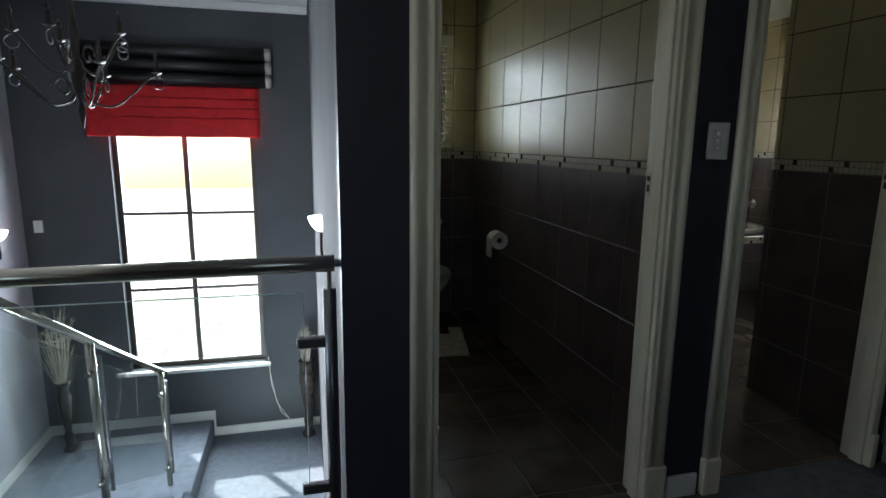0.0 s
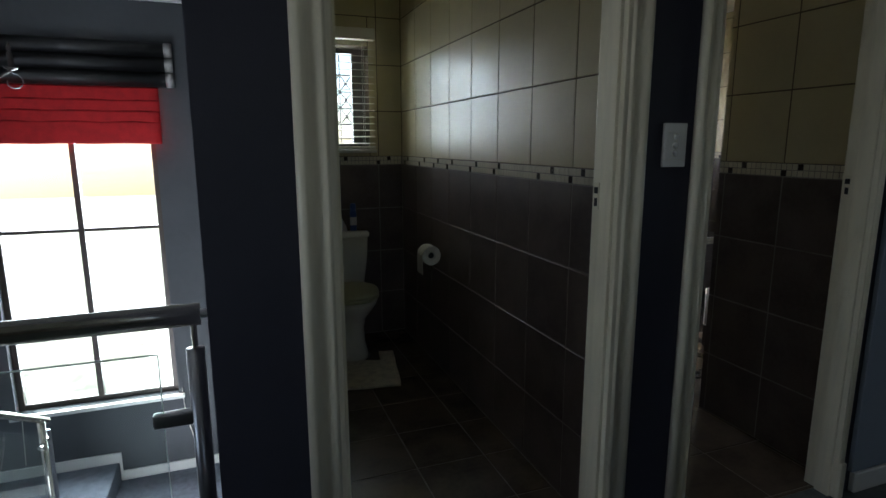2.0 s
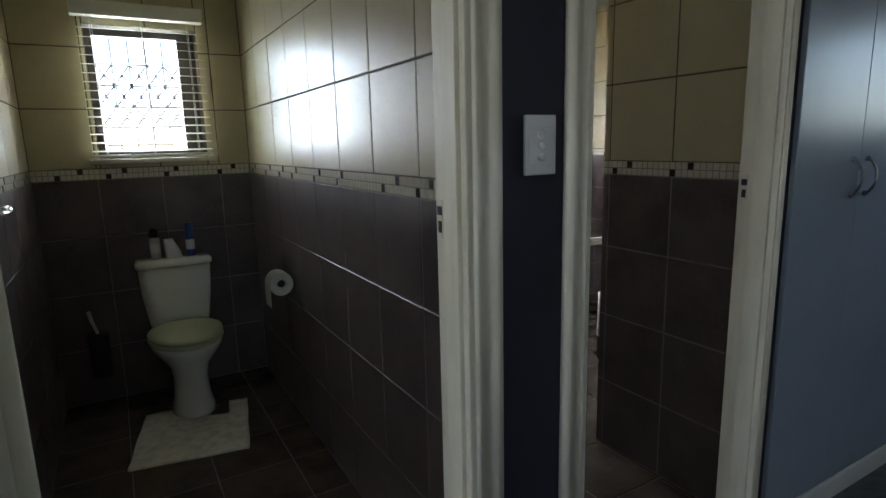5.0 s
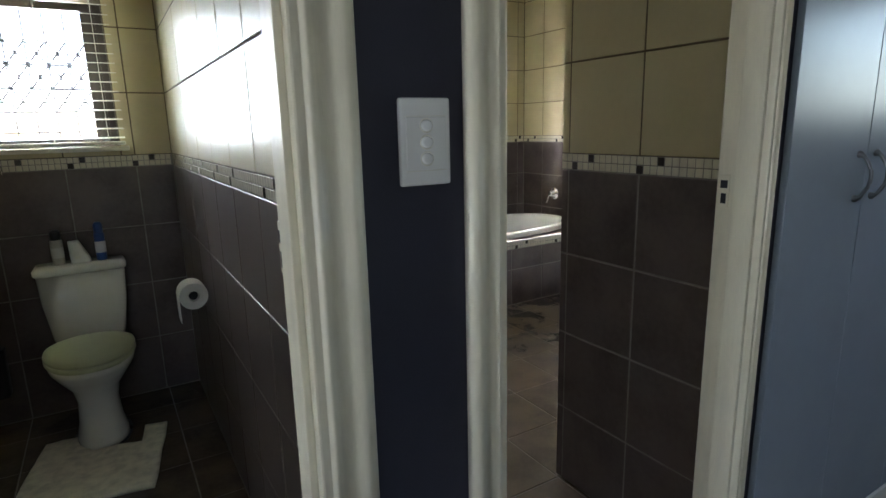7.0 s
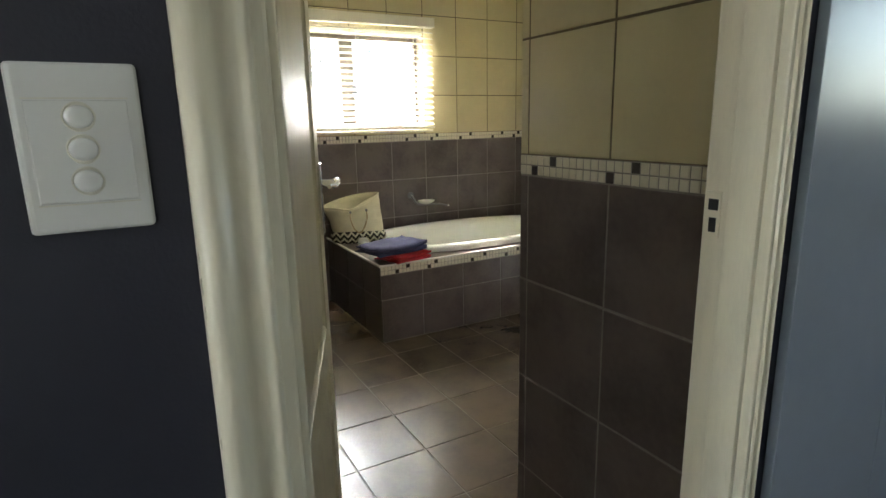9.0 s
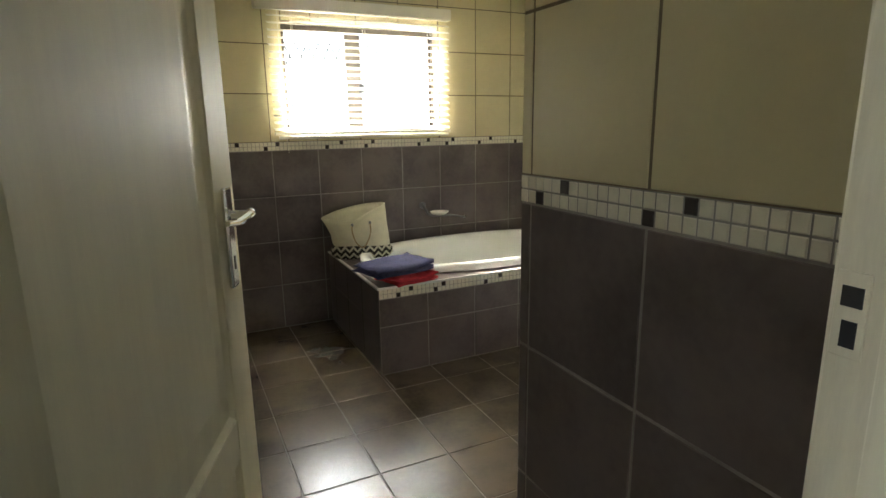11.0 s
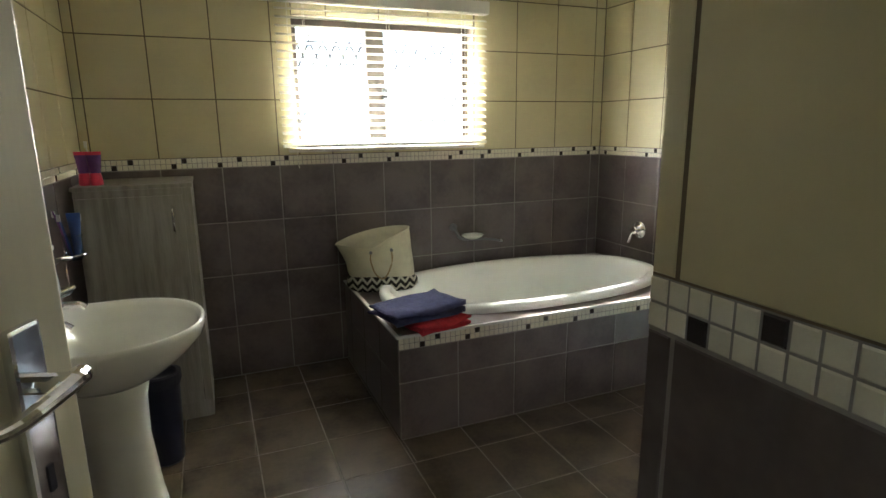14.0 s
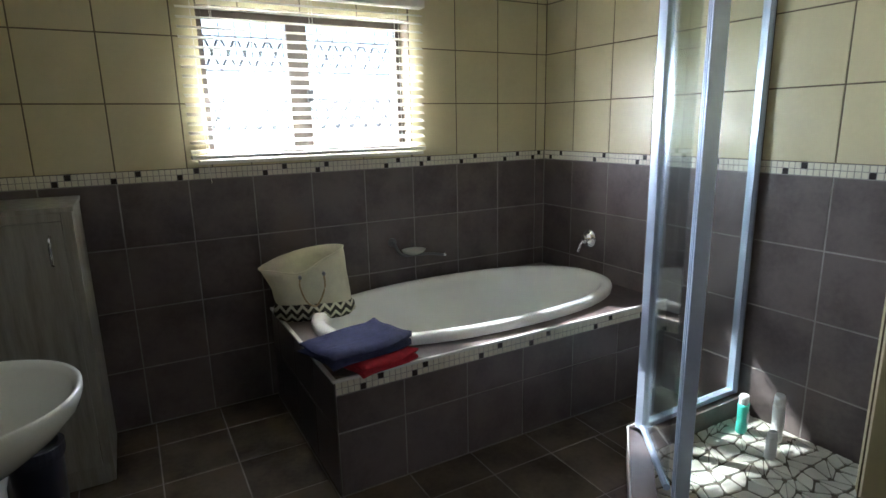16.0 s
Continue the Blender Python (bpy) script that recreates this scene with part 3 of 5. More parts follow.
# unseen window, added to hold the stairhead fill light
w5 = framed_window("fill_window_5", (0.60, 1.40, 0.90, 2.0), 0.02, "added side window at the head of the stairs, never in view", ((1.0, 0.025),), ())
w5.matrix_basis = pose(-2.5, 0, 0, 0, 0, 90)
# unseen window, added to hold the rear fill light
w6 = framed_window("fill_window_6", (-0.75, 0.05, 1.2, 2.0), -3.12, "added brown-framed window behind the landing, never in view", ((-0.35, 0.025),), ())
bar_grille("burglar_bars", 0.56, 0.98, 4.30, 1.36, 1.97, 5, ((0.22, 0.40), (0.40, 0.585), (0.585, 0.77)), "dark diamond-pattern burglar bars outside the toilet window")
bar_grille("burglar_bars", 2.50, 2.90, 5.44, 1.35, 2.0, 5, ((0.14, 0.40), (0.62, 0.88)), "dark crossed burglar bars outside the bathroom window", r=0.0075)
bar_grille("burglar_bars", 3.01, 3.52, 5.44, 1.35, 2.0, 6, ((0.14, 0.40), (0.62, 0.88)), "dark crossed burglar bars outside the bathroom window", r=0.0075)
venetian("venetian_blind", 0.505, 1.085, 4.085, 1.345, 2.03, "open cream venetian blind over the small toilet window", tilt=radians(9))
venetian("venetian_blind", 2.366, 3.618, 5.205, 1.335, 2.085, "open cream venetian blind over the wide bathroom window", over=0.075)

# ---- bathroom fittings ----
def bath():
    b = thing("bathtub", "white oval acrylic bathtub set into a tiled surround", "bathtub")
    cx, cy, a, bb = 3.655, 4.735, 0.885, 0.45
    bm = bmesh.new()
    rings(bm, [super_loop(cx, cy, z, a + d, bb + d, n) for d, z, n in
               ((0, 0.506, 2.3), (0.004, 0.53, 2.3), (0, 0.545, 2.3), (-0.015, 0.552, 2.3), (-0.045, 0.550, 2.3), (-0.06, 0.540, 2.3), (-0.075, 0.50, 2.3), (-0.10, 0.36, 2.2), (-0.14, 0.22, 2.2), (-0.20, 0.15, 2.1), (-0.32, 0.125, 2.0))], cap0=False)
    part("tub", bm, M_ACRYLIC, b, smooth=True)
    part("drain", lathe(bmesh.new(), ((0.0, 0.128), (0.025, 0.13), (0.03, 0.126)), (cx + 0.2, cy, 0), 16), M_CHROME, b, "chrome drain")
    return b


bath()
bm = bmesh.new()
box(bm, 2.683, XR, YF + E_, YF + 0.06, 0, 0.48)
box(bm, 2.683, 2.74, YF + 0.06, YBK, 0, 0.48)
surround = tagged(part("bath_surround", bm, M_GROUT), "slate-tiled bath surround with a white mosaic edge", "bath surround", kind="structure")
bm = bmesh.new()
loops = [[], [], [], []]
for x, y, z in super_loop(3.655, 4.735, 0, 0.845, 0.415, 2.3, 64):
    dx, dy = x - 3.655, y - 4.735
    k = min((XR - 3.655) / dx if dx > 0 else (2.690 - 3.655) / dx if dx < 0 else 9e9, (YBK - 4.735) / dy if dy > 1e-9 else (YF + 0.012 - 4.735) / dy if dy < -1e-9 else 9e9)
    ox, oy = 3.655 + dx * k, 4.735 + dy * k
    loops[0].append((x, y, 0.480)); loops[1].append((x, y, 0.5015)); loops[2].append((ox, oy, 0.5015)); loops[3].append((ox, oy, 0.480))
rings(bm, loops + [loops[0]], cap0=False, cap1=False)
part("ledge", bm, M_LEDGE, surround, "slate ledge round the tub")
part("edge_trim", bx(2.672, XR, YF - 0.004, YF + 0.012, 0.497, 0.509, 0.003), M_TRIM, surround, "white tile edge trim")
part("edge_trim", bx(2.672, 2.690, YF + 0.012, YBK, 0.497, 0.509, 0.003), M_TRIM, surround, "white tile edge trim")


def wall_tap():
    t = thing("bath_tap", "round chrome mixer on the tiled wall above the bath", "tap", pose(XR, 4.80, 0.745))
    bm = bmesh.new()
    lathe(bm, ((0.058, 0.001), (0.058, 0.006), (0.052, 0.013), (0.038, 0.019), (0.030, 0.022), (0.028, 0.050), (0.024, 0.056), (0.008, 0.058)), (0, 0, 0), 32)
    part("rose", bm, M_CHROME, t, smooth=True).matrix_basis = pose(0, 0, 0, 0, -90, 0)
    part("lever", tb([(-0.045, 0, 0.005), (-0.055, 0.02, -0.03), (-0.06, 0.035, -0.085)], 0.013, 10, 0.010), M_CHROME, t)


wall_tap()


def soap_rack():
    s = thing("soap_rack", "chrome soap rack with a white dish above the bath", "soap dish", pose(3.50, 5.255, 0.72))
    part("wall_rose", tb([(-0.09, 0, 0.06), (-0.09, -0.014, 0.06)], 0.026, 16), M_DARKSTEEL, s)
    part("arm", tb(curve([(-0.09, -0.01, 0.06), (-0.09, -0.045, 0.045), (-0.07, -0.075, 0.0), (-0.02, -0.08, -0.014)]), 0.010, 10), M_DARKSTEEL, s)
    part("arm", tb(curve([(-0.02, -0.08, -0.014), (0.06, -0.082, -0.016), (0.15, -0.078, -0.026), (0.225, -0.06, -0.045)]), 0.008, 10), M_DARKSTEEL, s)
    part("knob", lathe(bmesh.new(), ((0.002, -0.012), (0.012, -0.006), (0.013, 0.004), (0.004, 0.012)), (0.235, -0.06, -0.045), 12), M_CHROME, s)
    part("dish", lathe(bmesh.new(), ((0.035, -0.012), (0.062, 0.002), (0.076, 0.018), (0.072, 0.019), (0.056, 0.006), (0.01, -0.004)), (0.015, -0.08, 0.0), 24, 1.0, 0.8), M_CERAMIC, s, "white soap dish", smooth=True)


soap_rack()


def tote_bag():
    b = thing("tote_bag", "cream canvas tote bag with rope handles and a black zigzag base", "bag", pose(2.845, 5.02, 0.507, 0, 0, -14) @ Matrix.Diagonal((1, 1, 1.08, 1)))
    prof = ((0.185, 0.105, 0.0, 2.6), (0.208, 0.122, 0.022, 2.5), (0.206, 0.120, 0.050, 2.5), (0.190, 0.106, 0.072, 2.5))
    bm = bmesh.new()
    rings(bm, [[(x + 0.01, y, zz + (0.010 * math.sin(8 * x + 2) if zz > 0.03 else 0)) for x, y, zz in super_loop(0, 0, z, a, c, n, 40)] for a, c, z, n in prof], cap1=False)
    part("base", bm, M_ZIG, b, "black and cream zigzag base band", smooth=True)

    def skin(inset):
        out = []
        for a, c, z, dx, rise, n in ((0.188, 0.104, 0.066, 0.010, 0.0, 2.4), (0.194, 0.110, 0.10, 0.006, 0.0, 2.3), (0.196, 0.114, 0.15, -0.004, 0.004, 2.1), (0.200, 0.116, 0.20, -0.018, 0.014, 1.9), (0.206, 0.118, 0.25, -0.030, 0.026, 1.75), (0.210, 0.120, 0.285, -0.036, 0.034, 1.65)):
            l = []
            for x, y, _ in super_loop(0, 0, 0, a - inset, c - inset, n, 56):
                k = 1 + (0.05 * noise.noise((x * 9, y * 9 + 3, z * 12)) if z > 0.08 else 0)
                dip = -0.034 * max(0, z - 0.15) / 0.14 * math.exp(-((x + 0.02) / 0.09) ** 2) if y < 0 else 0
                l.append((x * k + dx, y * k, z + rise * x / 0.18 + 0.6 * max(0, z - 0.10) * y + dip + (0.010 * math.sin(8 * x + 2) if z < 0.08 else 0)))
            out.append(l)
        return out

    outer = skin(0.0)
    bm = bmesh.new()
    rings(bm, outer + skin(0.006)[::-1], cap0=False)
    part("body", bm, M_CANVAS, b, smooth=True)
    part("rim_binding", tb(outer[-1] + outer[-1][:1], 0.0045, 6), M_CANVAS, b)
    for s in (-1, 1):
        yy = s * 0.128
        part("rope_handle", tb(curve([(-0.055, yy, 0.215), (-0.058, yy + s * 0.012, 0.18), (-0.035, yy + s * 0.006, 0.11), (0.005, yy - s * 0.004, 0.075), (0.035, yy, 0.10), (0.062, yy + s * 0.012, 0.17), (0.06, yy, 0.225)], 4), 0.0045, 7), M_ROPE, b, "thin brown rope handle")
        for x, z in ((-0.055, 0.218), (0.06, 0.228)):
            part("eyelet", tb([(x, yy - s * 0.01, z), (x, yy + s * 0.008, z)], 0.009, 10), M_DARKSTEEL, b)


M_ZIG = mat("zigzag_weave", (0.5, 0.48, 0.38), 0.9, var=0.1, scale=20)
znt = M_ZIG.node_tree
zco, zmap, zsep = znt.nodes.new("ShaderNodeTexCoord"), znt.nodes.new("ShaderNodeMapping"), znt.nodes.new("ShaderNodeSeparateXYZ")
znt.links.new(zco.outputs["Object"], zsep.inputs[0])
zpp, zad, zfr, zgt, zmx = (znt.nodes.new("ShaderNodeMath") for _ in range(5))
zpp.operation, zpp.inputs[1].default_value = "PINGPONG", 0.027
znt.links.new(zsep.outputs["X"], zpp.inputs[0])
zad.operation = "ADD"
znt.links.new(zpp.outputs[0], zad.inputs[0])
znt.links.new(zsep.outputs["Z"], zad.inputs[1])
zfr.operation, zfr.inputs[1].default_value = "PINGPONG", 0.019
znt.links.new(zad.outputs[0], zfr.inputs[0])
zgt.operation, zgt.inputs[1].default_value = "GREATER_THAN", 0.0085
znt.links.new(zfr.outputs[0], zgt.inputs[0])
zmix = znt.nodes.new("ShaderNodeMixRGB")
znt.links.new(zgt.outputs[0], zmix.inputs[0])
zmix.inputs[1].default_value, zmix.inputs[2].default_value = (0.5, 0.48, 0.38, 1), (0.02, 0.018, 0.016, 1)
znt.links.new(zmix.outputs[0], znt.nodes["Principled BSDF"].inputs["Base Color"])
tote_bag()


def folded_towel(name, label, material, m, w, d, h, layers, fold):
    t = thing(name, label, "towel", m)
    for k in range(layers):
        bm = bmesh.new()
        z0 = k * h / layers
        nx, ny = 14, 10
        loops = []
        hh = h / layers
        top, bot = [], []
        for i in range(nx + 1):
            for j in range(ny + 1):
                u, v = i / nx, j / ny
                x, y = (u - 0.5) * w, (v - 0.5) * d
                e = min(u, 1 - u, v, 1 - v)
                wav = 0.004 * math.sin(7 * u + 3 * v + k) + 0.003 * math.sin(11 * v - 4 * u)
                ed = -hh * 0.42 * max(0, 1 - e / 0.06) ** 2
                off = 0.008 * math.sin(5 * v + k * 2)
                top.append(bm.verts.new((x + off, y + 0.006 * math.sin(6 * u + k), z0 + hh + wav + ed + fold * max(0, u - 0.85) * 0.3)))
                bot.append(bm.verts.new((x + off, y + 0.006 * math.sin(6 * u + k), z0 + 0.0006 + max(0.0, -ed * 0.7) + (wav if k else max(0, wav)))))
        st = ny + 1
        for i in range(nx):
            for j in range(ny):
                a = i * st + j
                bm.faces.new((top[a], top[a + st], top[a + st + 1], top[a + 1]))
                bm.faces.new((bot[a], bot[a + 1], bot[a + st + 1], bot[a + st]))
        edge = [i * st for i in range(nx + 1)] + [nx * st + j for j in range(1, ny + 1)] + [i * st + ny for i in range(nx - 1, -1, -1)] + [j for j in range(ny - 1, 0, -1)]
        for a, b in zip(edge, edge[1:] + edge[:1]):
            bm.faces.new((top[a], bot[a], bot[b], top[b]))
        part("fold", bm, material, t, smooth=True)


folded_towel("folded_towel", "folded red towel lying on the bath corner under a navy one", M_REDTOWEL, pose(2.880, 4.285, 0.509, 0, 0, 14), 0.275, 0.235, 0.05, 2, 0.1)
folded_towel("folded_towel", "folded navy towel lying on top of a red one", M_NAVYTOWEL, pose(2.818, 4.325, 0.559, 0, 0, 12), 0.37, 0.27, 0.060, 2, 0.35)


def basin():
    b = thing("pedestal_basin", "white ceramic wash basin on a pedestal", "basin", pose(BATH_X0, 3.93, 0))
    seg = 48

    def loop(z, s, dx, inner=0.0):
        out = []
        for i in range(seg):
            t = 2 * math.pi * i / seg
            c, q = math.cos(t), math.sin(t)
            x = 0.24 + 0.29 * c if c > 0 else 0.24 + 0.24 * math.copysign(abs(c) ** 0.45, c)
            y = 0.285 * math.copysign(abs(q) ** 0.9, q)
            x = 0.27 + (x - 0.27) * s + dx
            out.append((max(0.001, x), y * s, z))
        return out
    bm = bmesh.new()
    rings(bm, [loop(0.62, 0.38, -0.03), loop(0.66, 0.6, -0.02), loop(0.72, 0.84, -0.01), loop(0.77, 0.965, 0), loop(0.80, 1.0, 0), loop(0.815, 0.995, 0), loop(0.82, 0.975, 0), loop(0.815, 0.93, 0.004),
               loop(0.80, 0.86, 0.012), loop(0.76, 0.78, 0.02), loop(0.71, 0.62, 0.02), loop(0.685, 0.4, 0.02), loop(0.68, 0.12, 0.02)])
    part("bowl", bm, M_CERAMIC, b, smooth=True)
    bm = bmesh.new()
    rings(bm, [super_loop(0.235 + dx, 0, z, a, c, 2.6, 32) for a, c, z, dx in ((0.128, 0.112, 0, 0.01), (0.125, 0.108, 0.03, 0.01), (0.105, 0.088, 0.22, 0), (0.098, 0.084, 0.42, -0.01), (0.108, 0.10, 0.56, -0.015), (0.125, 0.13, 0.66, -0.01))])
    part("pedestal", bm, M_CERAMIC, b, smooth=True)
    part("waste_trap", tb(curve([(0.13, -0.01, 0.62), (0.12, -0.03, 0.48), (0.11, -0.10, 0.40), (0.08, -0.16, 0.42), (0.002, -0.19, 0.43)], 5), 0.026, 12), M_BLACKPL, b, "black plastic waste trap", smooth=True)
    # black disc for the shade inside the overflow
    part("overflow", tb([(0.098, 0, 0.775), (0.108, 0, 0.772)], 0.011, 12), M_BLACKPL, b)
    for y in (-0.12, 0.10):
        tap = part("basin_tap", lathe(bmesh.new(), ((0.022, 0.0), (0.02, 0.012), (0.014, 0.02), (0.014, 0.06), (0.019, 0.065), (0.019, 0.075), (0.004, 0.085)), (0.07, y, 0.815), 16), M_CHROME, b, "chrome pillar tap")
        part("spout", tb([(0.07, y, 0.86), (0.11, y, 0.872), (0.155, y, 0.868), (0.17, y, 0.855)], 0.011, 10), M_CHROME, tap)
        part("lever", tb([(0.07, y, 0.895), (0.10, y + 0.03, 0.905), (0.135, y + 0.055, 0.915)], 0.007, 8), M_CHROME, tap)


basin()


def tall_cabinet():
    c = thing("bathroom_cabinet", "waist-high grey oak veneer cabinet with one door", "cabinet")
    x0, x1, y0, y1, z1 = 1.41, 1.885, 4.80, 5.245, 1.165
    part("side_panel", bx(x0, x0 + 0.016, y0 + 0.018, y1, 0.0, z1, 0.001), M_CABWOOD, c)
    part("side_panel", bx(x1 - 0.016, x1, y0 + 0.018, y1, 0.0, z1, 0.001), M_CABWOOD, c)
    part("back_panel", bx(x0 + 0.016, x1 - 0.016, y1 - 0.01, y1, 0.02, z1), M_CABWOOD, c)
    part("top", bx(x0 - 0.006, x1 + 0.006, y0 - 0.004, y1, z1, z1 + 0.018, 0.002), M_CABWOOD, c)
    part("kickboard", bx(x0 + 0.016, x1 - 0.016, y0 + 0.014, y0 + 0.028, 0.0, 0.086), M_CABWOOD, c)
    part("face_stile", bx(x1 - 0.036, x1, y0, y0 + 0.0175, 0.092, z1 - 0.001, 0.0015), M_CABWOOD, c)
    part("face_rail", bx(x0 + 0.002, x1 - 0.038, y0, y0 + 0.0175, z1 - 0.032, z1 - 0.001, 0.0015), M_CABWOOD, c)
    d = part("door", bx(x0 + 0.002, x1 - 0.039, y0 + 0.002, y0 + 0.016, 0.092, z1 - 0.035, 0.002), M_CABWOOD, c)
    hx = x1 - 0.085
    part("handle", tb(curve([(hx, y0 + 0.002, 1.075), (hx, y0 - 0.026, 1.062), (hx, y0 - 0.034, 1.015), (hx, y0 - 0.026, 0.968), (hx, y0 + 0.002, 0.955)], 4), 0.0065, 10), M_CHROME, d, "bowed chrome handle", smooth=True)


tall_cabinet()


def tube_cup():
    t = thing("toothpaste_tub", "pink and purple tub with tubes and a brush on the cabinet", "tub", pose(1.475, 4.90, 1.184))
    for dx, dy in ((-0.022, 0.0), (0.024, -0.012)):
        part("tube", lathe(bmesh.new(), ((0.024, 0), (0.027, 0.004), (0.027, 0.02), (0.022, 0.05), (0.020, 0.055)), (dx, dy, 0), 16), M_PINK, t)
        bm = bmesh.new()
        rings(bm, [super_loop(dx, dy, z, a, c, 2.0, 16) for a, c, z in ((0.022, 0.022, 0.055), (0.028, 0.014, 0.11), (0.031, 0.006, 0.135))])
        part("tube_body", bm, M_PURPLE, t)
        bm = bmesh.new()
        rings(bm, [super_loop(dx, dy, z, a, c, 2.0, 16) for a, c, z in ((0.031, 0.006, 0.135), (0.032, 0.003, 0.15))])
        part("tube_crimp", bm, M_PINK, t)
    part("brush_stem", tb([(0.0, 0.02, 0.0), (0.0, 0.015, 0.12), (-0.004, 0.01, 0.19)], 0.004, 8), M_WHITEPL, t)
    part("brush_head", bx(-0.010, 0.002, 0.003, 0.015, 0.165, 0.195, 0.002), M_WHITEPL, t)


tube_cup()


def brush_cup():
    c = thing("toothbrush_holder", "chrome wall holder with a glass of toothbrushes and a blue tube", "toothbrush holder", pose(BATH_X0, 4.40, 0.97))
    part("wall_rose", tb([(0, -0.10, 0.0), (0.02, -0.10, 0.0)], 0.022, 16), M_CHROME, c)
    part("arm", tb([(0.01, -0.10, 0), (0.06, -0.10, 0), (0.08, -0.06, -0.005), (0.08, 0.0, -0.01)], 0.009, 10), M_CHROME, c)
    part("ring", tb([(0.08 + 0.038 * math.cos(a), 0.03 + 0.038 * math.sin(a), -0.01) for a in [2 * math.pi * k / 20 for k in range(21)]], 0.006, 8), M_CHROME, c)
    part("glass", lathe(bmesh.new(), ((0.026, -0.03), (0.028, -0.028), (0.034, 0.07), (0.032, 0.07), (0.026, -0.024)), (0.08, 0.03, 0), 20), M_CUPGLASS, c, "pale glass tumbler", smooth=True)
    for dx, dy, m, l in ((-0.012, -0.012, M_BLUE, 0.15), (0.01, 0.012, M_WHITEPL, 0.14), (-0.022, 0.004, M_PURPLE, 0.16)):
        b = part("toothbrush", tb([(0.08 + dx * 0.4, 0.03 + dy * 0.4, -0.025), (0.08 + dx * 1.6, 0.03 + dy * 2.0, l * 0.6), (0.08 + dx * 2.4, 0.03 + dy * 3, l)], 0.0045, 8), m, c)
        part("bristles", bx(0.075 + dx * 2.4, 0.087 + dx * 2.4, 0.026 + dy * 3, 0.034 + dy * 3, l - 0.025, l, 0.001), M_WHITEPL, b)
    bm = bmesh.new()
    rings(bm, [super_loop(0.092, 0.036, z, a, cc, 2, 16) for a, cc, z in ((0.014, 0.014, -0.02), (0.016, 0.016, 0.05), (0.022, 0.010, 0.12), (0.024, 0.003, 0.15))])
    part("toothpaste_tube", bm, M_BLUE, c, "blue and white toothpaste tube")


brush_cup()


def shelf_soap():
    s = thing("glass_shelf", "small round glass soap shelf on a chrome bracket", "shelf", pose(BATH_X0, 4.02, 0.905))
    part("bracket", tb([(0, 0, -0.02), (0.02, 0, -0.02), (0.05, 0, -0.004)], 0.008, 8), M_CHROME, s)
    part("dish", lathe(bmesh.new(), ((0.02, 0), (0.06, 0.002), (0.07, 0.010), (0.068, 0.012), (0.058, 0.005), (0.01, 0.004)), (0.075, 0, 0), 24), M_CUPGLASS, s, smooth=True)
    p = thing("soap_dispenser", "clear pump bottle of liquid soap with a white pump", "soap dispenser", pose(BATH_X0 + 0.075, 4.02, 0.909))
    part("bottle", lathe(bmesh.new(), ((0.032, 0.0), (0.035, 0.006), (0.034, 0.05), (0.029, 0.085), (0.016, 0.105), (0.013, 0.112)), (0, 0, 0), 20), M_SOAP, p, smooth=True)
    part("pump_collar", lathe(bmesh.new(), ((0.014, 0.112), (0.015, 0.128), (0.006, 0.131), (0.006, 0.15)), (0, 0, 0), 14), M_WHITEPL, p)
    part("pump_head", bx(-0.012, 0.035, -0.009, 0.009, 0.148, 0.162, 0.004), M_WHITEPL, p)


M_SOAP = mat("pale_soap", (0.55, 0.60, 0.58), 0.15, var=0.05, scale=10)
shelf_soap()

mirror = thing("mirror", "tall frameless wall mirror with thin chrome edge strips", "mirror")
part("mirror_glass", bx(BATH_X0 + 0.004, BATH_X0 + 0.009, 3.74, 4.28, 1.222, 1.95, 0.0015), M_MIRROR, mirror)
part("edge_strip", bx(BATH_X0 + 0.001, BATH_X0 + 0.012, 4.281, 4.290, 1.215, 1.957, 0.001), M_CHROME, mirror)
part("edge_strip", bx(BATH_X0 + 0.001, BATH_X0 + 0.012, 3.73, 4.281, 1.213, 1.221, 0.001), M_CHROME, mirror)

binn = thing("waste_bin", "dark blue plastic waste bin behind the basin", "bin", pose(1.690, 4.47, 0) @ Matrix.Diagonal((0.82, 0.82, 1, 1)))
part("bin_body", lathe(bmesh.new(), ((0.075, 0.0), (0.082, 0.01), (0.100, 0.385), (0.102, 0.39), (0.094, 0.39), (0.078, 0.02)), (0, 0, 0), 28), M_BINBLUE, binn, smooth=True)
part("bin_rim", lathe(bmesh.new(), ((0.098, 0.385), (0.107, 0.395), (0.105, 0.41), (0.092, 0.41), (0.092, 0.39)), (0, 0, 0), 28), M_BINBLUE, binn, smooth=True)
part("liner_edge", lathe(bmesh.new(), ((0.103, 0.36), (0.110, 0.38), (0.110, 0.411), (0.090, 0.413), (0.086, 0.38)), (0, 0, 0), 28, cap0=False, cap1=False), M_NAVY, binn)


